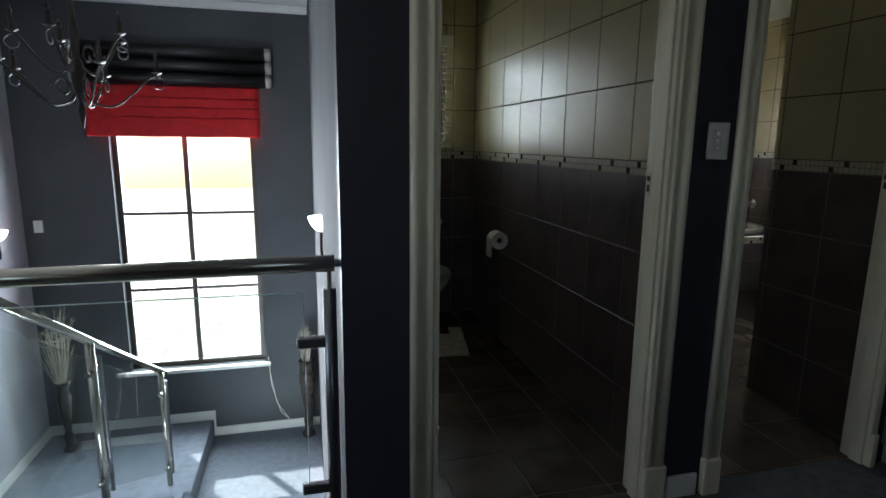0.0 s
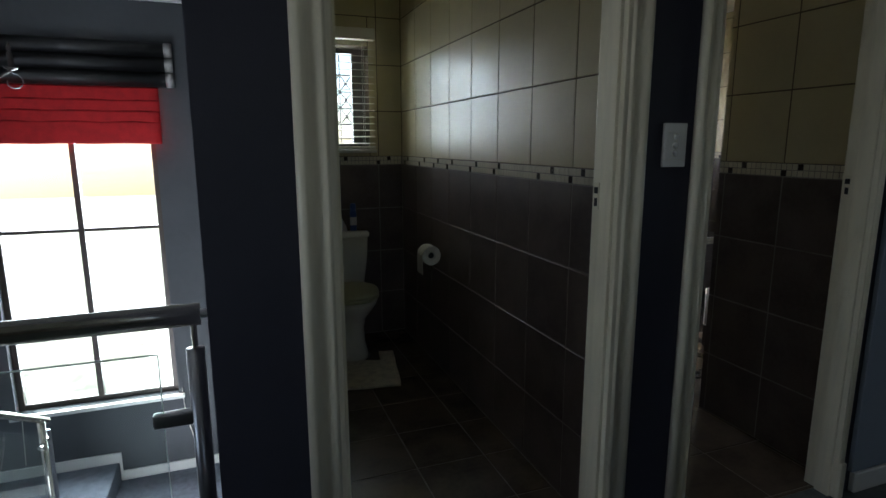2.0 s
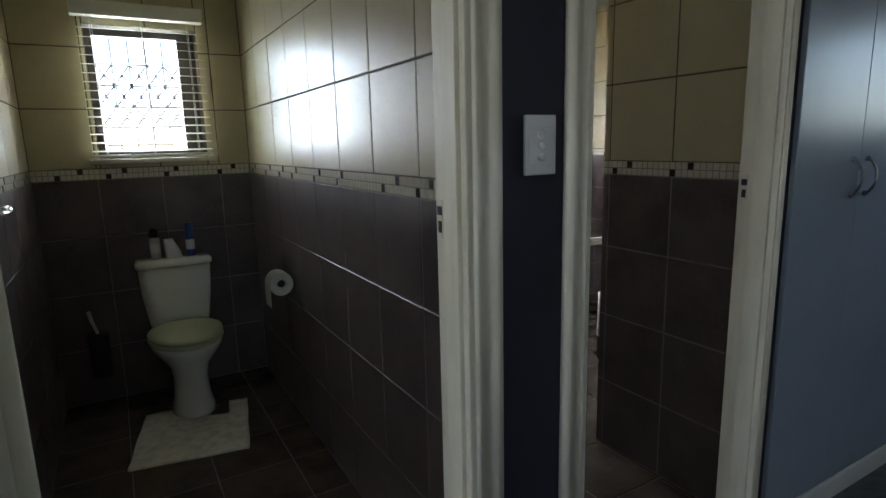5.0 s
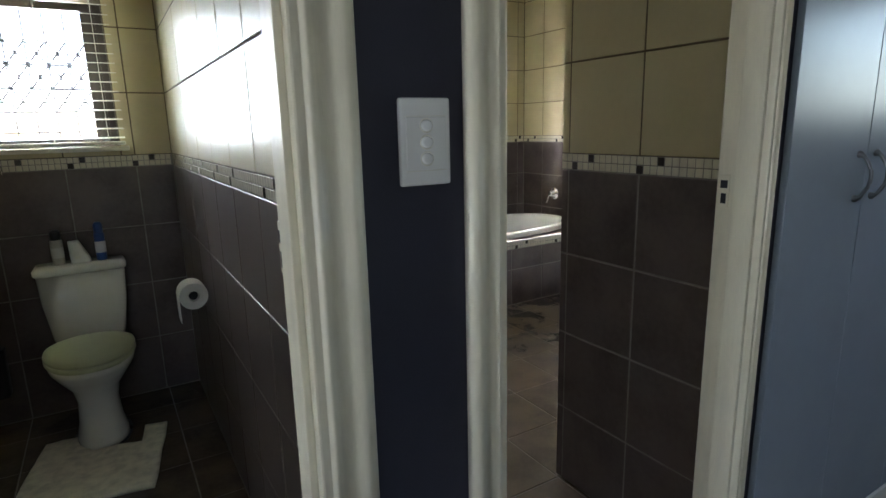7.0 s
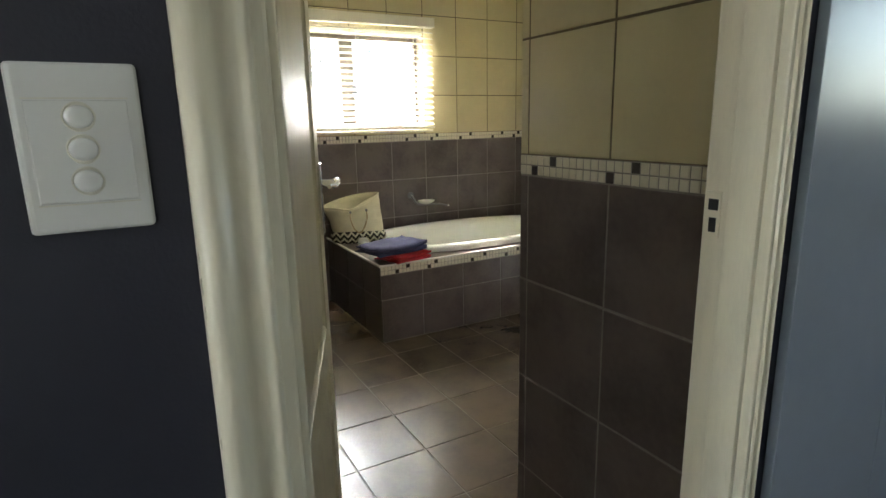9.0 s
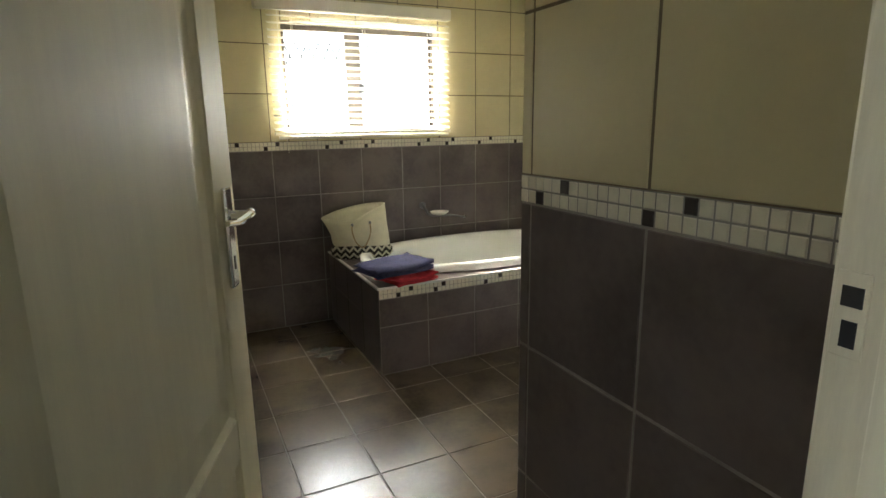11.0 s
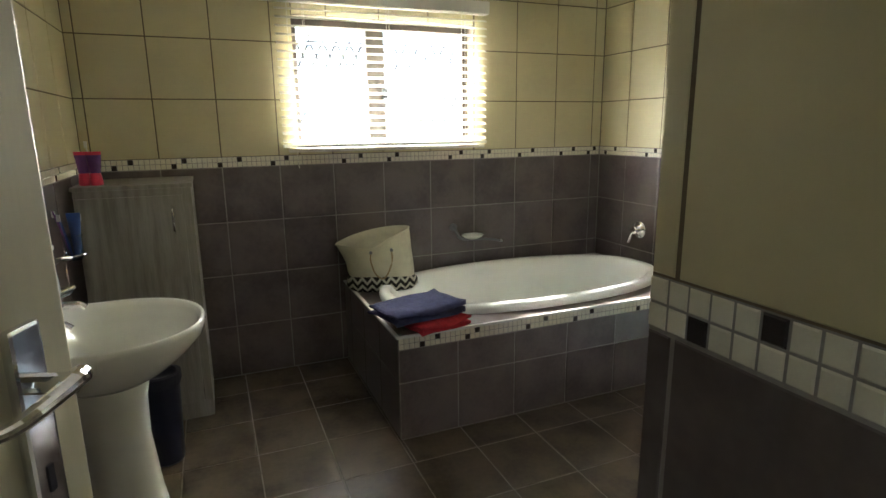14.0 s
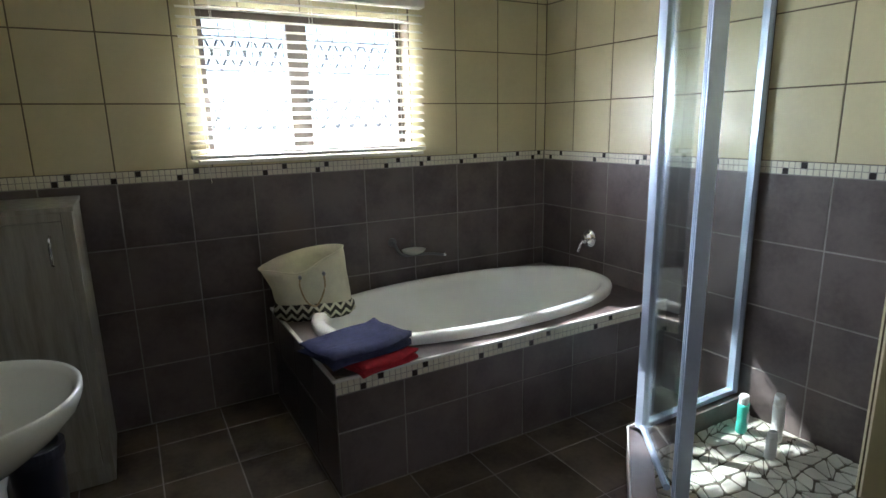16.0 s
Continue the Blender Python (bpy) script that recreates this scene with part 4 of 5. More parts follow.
# the two doors, standing open
def panel_door(name, label, m, W):
    d = tagged(new(name), label, "door", kind="structure")
    d.matrix_basis = m
    H, T = 2.02, 0.038
    part("stile", bx(0, 0.115, 0, T, 0.008, H, 0.003), M_DOORPAINT, d)
    part("stile", bx(W - 0.115, W, 0, T, 0.008, H, 0.003), M_DOORPAINT, d)
    for z0, z1 in ((0.008, 0.22), (0.78, 0.86), (H - 0.115, H)):
        part("rail", bx(0.115, W - 0.115, 0.0005, T - 0.0005, z0, z1, 0.003), M_DOORPAINT, d)
    for z0, z1 in ((0.22, 0.78), (0.86, H - 0.115)):
        bm = bmesh.new()
        for s in (1, -1):
            yc = T / 2
            loops = []
            for ins, y in ((0, 0.013), (0.012, 0.0075), (0.02, 0.008), (0.06, 0.012), (0.075, 0.014)):
                yy = yc + s * (0.002 + y if ins else T / 2 - 0.003)
                loops.append([(0.115 + ins, yy, z0 + ins), (W - 0.115 - ins, yy, z0 + ins), (W - 0.115 - ins, yy, z1 - ins), (0.115 + ins, yy, z1 - ins)])
            rings(bm, loops, cap0=False)
        part("panel", bm, M_DOORPAINT, d)
    for z in (0.25, 1.80):
        part("hinge", tb([(-0.004, -0.003, z), (-0.004, -0.003, z + 0.09)], 0.006, 8), M_STEEL, d)
    for s, y in ((-1, 0.0), (1, T)):
        pl = part("lock_plate", bx(W - 0.081, W - 0.044, min(y, y + s * 0.009), max(y, y + s * 0.009), 1.095, 1.275, 0.004), M_CHROME, d, "chrome lever lock plate")
        part("lever_neck", tb([(W - 0.0625, y + s * 0.008, 1.225), (W - 0.0625, y + s * 0.042, 1.225)], 0.009, 12), M_CHROME, pl)
        part("lever", tb(curve([(W - 0.052, y + s * 0.040, 1.227), (W - 0.075, y + s * 0.048, 1.231), (W - 0.105, y + s * 0.048, 1.229), (W - 0.135, y + s * 0.041, 1.224), (W - 0.160, y + s * 0.031, 1.226)]), 0.0085, 12, 0.005), M_CHROME, pl)
        # black block on the plate for the shade in the keyhole
        part("keyhole", bx(W - 0.066, W - 0.059, min(y + s * 0.0088, y + s * 0.0102), max(y + s * 0.0088, y + s * 0.0102), 1.128, 1.152), M_BLACKPL, pl)


panel_door("door_1", "cream painted panelled toilet door standing wide open", pose(0.423, 1.712, 0, 0, 0, 100), 0.76)
panel_door("door_2", "cream painted panelled bathroom door standing open", pose(1.560, 1.770, 0, 0, 0, 69.5), 0.80)


# ---- shower ----
hob = tagged(new("shower_hob"), "low slate-tiled shower kerb", "shower kerb", kind="structure")


def kerb(a, b, w, name="kerb"):
    a, b = Vector(a), Vector(b)
    d = (b - a).normalized()
    n = Vector((-d.y, d.x, 0)) * w
    bm = bmesh.new()
    rings(bm, [[p + Vector((0, 0, z)) for p in (a, b, b + n, a + n)] for z in (0.0, 0.15)])
    part(name, bm, M_DARK, hob)
    up = Vector((0, 0, 0.1505))
    part("kerb_edge", tb([a + up, b + up], 0.004, 6), M_SKIRT, hob)


kerb((XR, 3.81, 0), (3.86, 3.81, 0), 0.09)
kerb((3.86, 3.81, 0), (3.10, 3.08, 0), 0.09)
kerb((3.10, 3.08, 0), (3.10, 2.373, 0), 0.09)

bm = bmesh.new()
rings(bm, [[(x, y, z) for x, y in ((3.16, 2.373), (XR, 2.373), (XR, 3.74), (3.88, 3.74), (3.16, 3.05))] for z in (0.001, 0.0605)])
shower_floor = tagged(part("floor_shower", bm, M_PEBBLEGROUT), "shower floor of broken cream stone pieces", "floor", kind="structure")
shower = thing("shower_screen", "framed glass shower screen with pale aluminium posts", "shower screen")
for p0, p1, nm in (((3.885, 3.755), (3.925, 3.795), "corner_post"),):
    bm = bx(p0[0], p1[0], p0[1], p1[1], 0.151, 2.0, 0.004)
    part(nm, bm, M_ALU, shower)


def screen_post(x, y, w, d, ang, name, z0=0.151, z1=2.0):
    post = part(name, bx(-0.47 * w, 0.47 * w, -d / 2 + 0.004, d / 2 - 0.004, z0, z1), M_ALU, shower)
    post.matrix_basis = pose(x, y, 0, 0, 0, ang)
    for u0, u1, e in ((-0.5, -0.30, 0.0), (-0.28, -0.10, 0.003), (-0.08, 0.08, 0.005), (0.10, 0.28, 0.003), (0.30, 0.5, 0.0)):
        part("ridge", bx(u0 * w, u1 * w, -d / 2 - e, d / 2 + e, z0 + 0.001, z1 - 0.001, 0.0025), M_ALU, post)


screen_post(3.642, 3.373, 0.092, 0.045, 45, "door_post")
screen_post(4.535, 3.775, 0.04, 0.035, 0, "wall_channel")
for z in (0.16, 1.985):
    part("rail", bx(3.925, 4.515, 3.757, 3.793, z - 0.009, z + 0.015, 0.003), M_ALU, shower)
    part("rail", tb([(3.645, 3.43, z + 0.003), (3.895, 3.76, z + 0.003)], 0.014, 8), M_ALU, shower)
g = part("glass_panel", bx(3.925, 4.515, 3.772, 3.778, 0.175, 1.976), M_GLASS, shower, "clear glass panel")
bm = bmesh.new()
rings(bm, [[(3.643, 3.432, z), (3.648, 3.429, z), (3.900, 3.752, z), (3.895, 3.755, z)] for z in (0.178, 1.972)])
part("glass_panel", bm, M_GLASS, shower, "clear glass panel")


def bottle(name, label, x, y, z, h, r, body, cap, ang=0):
    b = thing(name, label, "bottle", pose(x, y, z, 0, 0, ang))
    bm = bmesh.new()
    rings(bm, [super_loop(0, 0, zz * h, a * r, c * r * 0.62, 2.4, 24) for a, c, zz in ((0.92, 0.92, 0), (1, 1, 0.03), (0.86, 0.9, 0.35), (0.92, 0.95, 0.6), (1.0, 1.0, 0.76), (0.85, 0.9, 0.8))])
    part("bottle_body", bm, body, b, smooth=True)
    bm = bmesh.new()
    rings(bm, [super_loop(0, 0, zz * h, a * r, c * r * 0.62, 2.4, 24) for a, c, zz in ((0.8, 0.85, 0.8), (0.82, 0.86, 0.97), (0.7, 0.75, 1.0))])
    part("cap", bm, cap, b)
    part("label_band", bx(-r * 0.5, r * 0.5, -r * 0.63, -r * 0.56, h * 0.3, h * 0.55, 0.002), M_WHITEPL, b)


bottle("shower_gel", "turquoise shower gel bottle with a white cap on the shower floor", 4.385, 3.62, 0.066, 0.175, 0.038, M_TEAL, M_WHITEPL, 20)
bottle("shampoo_bottle", "tall white shampoo bottle standing on the shower floor", 4.45, 3.50, 0.066, 0.21, 0.040, M_WHITEPL, M_WHITEPL, 35)
bottle("shampoo_bottle", "small pale bottle on the shower floor", 4.29, 3.43, 0.066, 0.12, 0.028, M_WHITEPL, M_WHITEPL, -10)


# ---- toilet room ----
def toilet():
    t = thing("toilet", "white close-coupled toilet with a pale green-cream seat", "toilet", pose(0.817, 4.125, 0) @ Matrix.Diagonal((0.955, 0.98, 1, 1)))
    bm = bmesh.new()
    rings(bm, [super_loop(0, -0.075 - dy, z, a, c, 7, 40) for a, c, z, dy in ((0.150, 0.070, 0.40, 0), (0.160, 0.073, 0.42, 0), (0.185, 0.075, 0.60, 0), (0.192, 0.076, 0.735, 0))])
    part("cistern", bm, M_CERAMIC, t, smooth=True)
    bm = bmesh.new()
    rings(bm, [super_loop(0, -0.078, z, a, c, 7, 40) for a, c, z in ((0.198, 0.083, 0.737), (0.203, 0.088, 0.745), (0.203, 0.088, 0.765), (0.19, 0.075, 0.778))])
    part("cistern_lid", bm, M_CERAMIC, t, smooth=True)
    part("flush_button", lathe(bmesh.new(), ((0.026, 0.777), (0.026, 0.783), (0.02, 0.787)), (0, -0.078, 0), 20), M_CHROME, t)

    def egg(z, s, w, back, front):
        out = []
        for i in range(40):
            a = 2 * math.pi * i / 40
            c, q = math.cos(a), math.sin(a)
            ymid = -0.38
            y = ymid + (q * (back if q > 0 else front))
            out.append((w * math.copysign(abs(c) ** 0.9, c), y, z))
        return out
    bm = bmesh.new()
    rings(bm, [egg(0.0, 1, 0.112, 0.20, 0.165), egg(0.03, 1, 0.110, 0.20, 0.16), egg(0.10, 1, 0.093, 0.19, 0.13), egg(0.2, 1, 0.088, 0.2, 0.12), egg(0.27, 1, 0.105, 0.21, 0.15), egg(0.33, 1, 0.150, 0.22, 0.215),
               egg(0.375, 1, 0.178, 0.23, 0.25), egg(0.40, 1, 0.182, 0.235, 0.255), egg(0.405, 1, 0.17, 0.23, 0.24)])
    part("bowl", bm, M_CERAMIC, t, smooth=True)
    bm = bmesh.new()
    rings(bm, [egg(0.407, 1, 0.186, 0.185, 0.262), egg(0.413, 1, 0.190, 0.19, 0.266), egg(0.425, 1, 0.188, 0.19, 0.264), egg(0.428, 1, 0.18, 0.18, 0.255)])
    part("seat", bm, M_SEAT, t, smooth=True)
    bm = bmesh.new()
    rings(bm, [egg(0.4285, 1, 0.182, 0.18, 0.258), egg(0.434, 1, 0.190, 0.186, 0.265), egg(0.446, 1, 0.186, 0.184, 0.262), egg(0.454, 1, 0.16, 0.16, 0.235), egg(0.458, 1, 0.09, 0.1, 0.14)])
    part("seat_lid", bm, M_SEAT, t, "pale green-cream seat lid", smooth=True)
    part("base_seal", tb([(x * 1.02, -0.38 + (y + 0.38) * 1.02, 0.004) for x, y, z in egg(0, 1, 0.115, 0.2, 0.168)], 0.006, 6), M_BLACKPL, t)


toilet()


def spray(name, label, x, h, r, body, cap):
    b = thing(name, label, "spray can", pose(x, 4.045, 0.779))
    part("can", lathe(bmesh.new(), ((r * 0.95, 0), (r, 0.004), (r, h * 0.68), (r * 0.85, h * 0.73)), (0, 0, 0), 18), body, b, smooth=True)
    part("cap", lathe(bmesh.new(), ((r * 0.88, h * 0.72), (r * 0.88, h * 0.93), (r * 0.6, h)), (0, 0, 0), 18), cap, b, smooth=True)
    part("label_band", lathe(bmesh.new(), ((r * 1.01, h * 0.2), (r * 1.01, h * 0.5)), (0, 0, 0), 18, cap0=False, cap1=False), M_WHITEPL, b)


spray("spray_can", "white and dark spray can on the cistern", 0.735, 0.165, 0.026, M_SILVER, M_BLACKPL)
spray("spray_can", "blue air freshener can on the cistern", 0.912, 0.185, 0.023, M_BLUE, M_BLUE)
fresh = thing("air_freshener", "white wedge-shaped air freshener on the cistern", "air freshener", pose(0.815, 4.045, 0.779))
bm = bmesh.new()
rings(bm, [super_loop(dx, 0, z, a, c, 3, 20) for a, c, z, dx in ((0.042, 0.032, 0, 0.01), (0.040, 0.03, 0.03, 0.006), (0.024, 0.022, 0.10, -0.012), (0.022, 0.02, 0.104, -0.012))])
part("shell", bm, M_WHITEPL, fresh)
part("vent", bx(-0.012, 0.012, -0.031, -0.029, 0.02, 0.035, 0.001), M_SKIRT, fresh)

roll = thing("toilet_roll", "white toilet roll on a wall holder", "toilet roll", pose(1.226, 3.43, 0.713, 0, 0, 90))
bm = bmesh.new()
loops = []
for r, x in ((0.022, -0.115), (0.055, -0.115), (0.057, -0.11), (0.057, -0.015), (0.055, -0.01), (0.022, -0.01)):
    loops.append([(x, r * math.cos(2 * math.pi * i / 32), r * math.sin(2 * math.pi * i / 32)) for i in range(32)])
rings(bm, loops + [loops[0]], cap0=False, cap1=False)
part("roll", bm, M_PAPER, roll, smooth=False)
part("core_holder", tb([(-0.100, 0, 0), (0.004, 0, 0)], 0.018, 16), M_BLACKPL, roll)
part("loose_sheet", bx(-0.112, -0.012, 0.055, 0.0575, -0.11, 0.005, 0.0005), M_PAPER, roll)
part("bracket", tb([(0.002, 0, 0.0), (0.016, 0, 0.0), (0.018, -0.02, 0), (0.018, -0.057, 0)], 0.008, 10), M_CHROME, roll)

brush = thing("toilet_brush", "black wall-hung toilet brush holder with a white handle", "toilet brush", pose(0.415, 4.128, 0.0))
bm = bmesh.new()
rings(bm, [super_loop(0, -0.055, z, a, a, 4, 24) for a, z in ((0.042, 0.17), (0.046, 0.18), (0.05, 0.40), (0.046, 0.405))])
part("holder", bm, M_BLACKPL, brush)
part("wall_bracket", bx(-0.02, 0.02, -0.012, 0.0, 0.30, 0.38, 0.002), M_BLACKPL, brush)
part("handle", tb([(0.0, -0.055, 0.40), (-0.02, -0.055, 0.47), (-0.03, -0.055, 0.53)], 0.008, 10, 0.011), M_WHITEPL, brush)


def contour_mat():
    b = thing("bath_mat", "rumpled cream bath mat round the foot of the toilet", "mat", pose(0.785, 3.47, 0.0, 0, 0, -10))
    bm = bmesh.new()
    nx, ny, w, d = 22, 22, 0.50, 0.54
    grid = {}
    for i in range(nx + 1):
        for j in range(ny + 1):
            x, y = (i / nx - 0.5) * w, (j / ny - 0.5) * d
            cut = y > 0.13 and abs(x - 0.055) < 0.095
            if cut:
                continue
            z = 0.014 + 0.005 * noise.noise((x * 9, y * 9, 0)) + 0.003 * noise.noise((x * 25, y * 25, 3))
            e = 0.008 * noise.noise((x * 6, y * 6, 7))
            grid[i, j] = (bm.verts.new((x + e, y - e, z)), bm.verts.new((x + e, y - e, 0.001)))
    faces = set()
    for i in range(nx):
        for j in range(ny):
            q = [(i, j), (i + 1, j), (i + 1, j + 1), (i, j + 1)]
            if all(k in grid for k in q):
                bm.faces.new([grid[k][0] for k in q])
                bm.faces.new([grid[k][1] for k in reversed(q)])
                faces.add((i, j))
    edges = {}
    for i, j in faces:
        q = [(i, j), (i + 1, j), (i + 1, j + 1), (i, j + 1)]
        for a, c in zip(q, q[1:] + q[:1]):
            edges.setdefault(frozenset((a, c)), []).append((a, c))
    for l in edges.values():
        if len(l) == 1:
            a, c = l[0]
            bm.faces.new((grid[a][0], grid[a][1], grid[c][1], grid[c][0]))
    part("mat_cloth", bm, M_BATHMAT, b, smooth=True)


contour_mat()


# ---- landing ----
def switch():
    s = thing("light_switch", "white three-gang light switch plate on the navy wall", "light switch", pose(1.381, YD, 1.355))
    bm = bmesh.new()
    box(bm, -0.0425, 0.0425, -0.010, 0, -0.0635, 0.0635, 0.005, 3)
    part("plate", bm, M_SWITCH, s)
    part("inner_plate", bx(-0.033, 0.033, -0.0118, -0.0095, -0.040, 0.036, 0.001), M_SWITCH, s)
    # raised darker strips draw the shade of the plate's grooves
    for z in (-0.0415, 0.0375):
        part("groove_shade", bx(-0.034, 0.034, -0.0112, -0.0096, z - 0.0005, z + 0.0005), M_CORD, s)
    for z in (0.024, 0.0, -0.024):
        # the darker ring draws the shade round each rocker, same plastic in truth
        rk = part("surround", lathe(bmesh.new(), ((0.0112, 0), (0.0112, 0.0006), (0.0104, 0.0010), (0.0098, 0.0004)), (0, 0, 0), 24), M_CORD, s)
        rk.matrix_basis = pose(0, -0.0117, z, 90, 0, 0)
        part("rocker", lathe(bmesh.new(), ((0.0097, 0.0), (0.0096, 0.0022), (0.0088, 0.0036), (0.0060, 0.0046), (0.001, 0.0049)), (0, 0, 0), 24, 1.0, 0.88), M_SWITCH, rk, smooth=True)


switch()


def cupboard():
    c = thing("built_in_cupboard", "built-in landing cupboard with blue-grey laminate doors", "cupboard")
    x0, split = 2.357, 2.745
    part("carcass", bx(2.465, 4.2, 1.605, 2.262, 0.09, 2.5), M_CUPBOARD, c)
    part("plinth", bx(2.38, 4.2, 1.575, 1.604, 0.0, 0.085, 0.006), M_SKIRT, c, "white painted plinth")
    xs = [x0, split, split + 0.44, split + 0.88, split + 1.32]
    for k, (a, b) in enumerate(zip(xs, xs[1:])):
        d = part("door", bx(a + 0.0015, b - 0.0015, 1.580, 1.598, 0.092, 2.48, 0.0015), M_CUPBOARD, c)
        hx = b - 0.05 if k % 2 == 0 else a + 0.045
        bow = curve([(hx, 1.576, 1.285), (hx, 1.563, 1.270), (hx, 1.549, 1.245), (hx, 1.545, 1.220), (hx, 1.549, 1.195), (hx, 1.563, 1.170), (hx, 1.576, 1.155)], 4)
        h = part("handle", tb(bow, 0.0052, 10), M_DARKSTEEL, d, "bowed chrome handle with flared feet", smooth=True)
        for z, q in ((1.285, 1), (1.155, -1)):
            part("foot", tb([(hx, 1.580, z - 0.006 * q), (hx, 1.568, z - 0.009 * q)], 0.0105, 12, 0.006), M_DARKSTEEL, h)


cupboard()


# ---- stairwell ----
RX = -1.08
stairs = tagged(new("stairs_upper"), "carpeted flight of stairs going down from the landing", "stairs", kind="structure")
for k in range(8):
    part("tread", bx(-2.4, RX + 0.06, 1.6 + 0.3 * k + 0.3, 1.6 + 0.3 * k + 0.64, -0.178 * (k + 1) - 0.25, -0.178 * (k + 1), 0.012), M_STAIRCARPET, stairs)
part("tread", bx(-2.4, RX + 0.06, 1.585, 1.94, -0.2, 0.0, 0.008), M_STAIRCARPET, stairs)
platform = tagged(part("floor_half_landing", bx(-2.4, -0.96, 4.32, 5.55, -1.75, -1.424, 0.015), M_STAIRCARPET), "blue-grey carpeted half landing", "floor", kind="structure")
lower = tagged(part("floor_half_landing_low", bx(-0.96, 0.09, 4.35, 5.55, -1.95, -1.60, 0.012), M_STAIRCARPET), "blue-grey carpeted lower half landing", "floor", kind="structure")
stairs2 = tagged(new("stairs_lower"), "carpeted flight going down from the half landing", "stairs", kind="structure")
for k in range(8):
    part("tread", bx(-0.96, 0.09, 4.35 - 0.3 * (k + 1), 4.37 - 0.3 * k, -1.6 - 0.178 * (k + 1) - 0.25, -1.6 - 0.178 * (k + 1), 0.012), M_STAIRCARPET, stairs2)
tagged(part("skirting_stair", bx(-2.4, -0.955, 5.53, 5.549, -1.424, -1.33, 0.004), M_SKIRT), "white skirting on the half landing", "skirting", kind="structure")
tagged(part("skirting_step", bx(-0.955, -0.935, 5.53, 5.549, -1.60, -1.33, 0.004), M_SKIRT), "white skirting at the step", "skirting", kind="structure")
tagged(part("skirting_low", bx(-0.935, 0.09, 5.53, 5.549, -1.60, -1.51, 0.004), M_SKIRT), "white skirting on the lower half landing", "skirting", kind="structure")
tagged(part("skirting_left", bx(-2.399, -2.38, 4.33, 5.53, -1.424, -1.33, 0.004), M_SKIRT), "white skirting along the stair wall", "skirting", kind="structure")


def balustrade():
    b = thing("glass_balustrade", "polished steel and glass balustrade along the landing edge", "balustrade")
    part("handrail", tb([(-2.38, 1.655, 0.955), (0.072, 1.655, 0.968)], 0.0265, 20), M_STEEL, b, smooth=True)
    part("wall_stub", tb([(0.07, 1.655, 0.968), (0.0895, 1.655, 0.968)], 0.012, 10), M_DARKSTEEL, b)
    for x in (0.055, -1.02):
        p = part("post", tb([(x, 1.655, 0.0), (x, 1.655, 0.885)], 0.021, 16), M_DARKSTEEL, b, smooth=True)
        part("post_pin", tb([(x, 1.655, 0.885), (x, 1.655, 0.945)], 0.007, 8), M_STEEL, p)
        part("base_flange", lathe(bmesh.new(), ((0.045, -0.0), (0.045, 0.008), (0.025, 0.014)), (x, 1.655, 0), 20), M_STEEL, p)
        for z in (0.715, 0.205):
            s = -1
            part("glass_clamp", bx(x - 0.105, x - 0.015, 1.642, 1.668, z - 0.018, z + 0.018, 0.008, 3), M_DARKSTEEL, p)
    for x0, x1 in ((-0.94, -0.028), (-2.34, -1.10)):
        g = part("glass_panel", bx(x0, x1, 1.650, 1.660, 0.09, 0.878, 0.001), M_GLASS, b, "clear glass panel")
        part("polished_edge", bx(x0, x1, 1.651, 1.659, 0.8785, 0.8805), M_GLASSEDGE, g)
        for x in (x0 - 0.0025, x1 + 0.0005):
            part("polished_edge", bx(x, x + 0.002, 1.651, 1.659, 0.09, 0.878), M_GLASSEDGE, g)


balustrade()
tagged(part("floor_edge", bx(-1.02, 0.09, 1.585, 1.70, -0.25, 0.0, 0.006), M_CARPET), "landing edge under the balustrade", "floor", kind="structure")


def stair_rail():
    b = thing("stair_balustrade", "sloping steel handrail with glass panels beside the stairs", "balustrade")
    z = lambda y: 0.335 - 0.543 * (y - 2.96)
    part("handrail", tb([(RX, 1.70, z(1.70)), (RX, 4.33, z(4.33))], 0.021, 16), M_STEEL, b, smooth=True)
    for y in (2.94, 4.22):
        p = part("post", tb([(RX, y, z(y) - 0.93), (RX, y, z(y) - 0.02)], 0.021, 16), M_STEEL, b, smooth=True)
        part("post", tb([(RX - 0.0, y + 0.11, z(y) - 0.90), (RX, y + 0.11, z(y) - 0.12)], 0.012, 10), M_DARKSTEEL, b)
        for dz in (0.16, 0.76):
            part("glass_clamp", tb([(RX, y - 0.07, z(y) - dz), (RX, y + 0.07, z(y) - dz)], 0.014, 10), M_STEEL, p)
    for y0, y1 in ((1.75, 2.88), (3.0, 4.16)):
        bm = bmesh.new()
        rings(bm, [[(x, y0, z(y0) - 0.82), (x, y1, z(y1) - 0.82), (x, y1, z(y1) - 0.10), (x, y0, z(y0) - 0.10)] for x in (RX - 0.005, RX + 0.005)])
        part("glass_panel", bm, M_GLASS, b, "clear glass panel")


stair_rail()


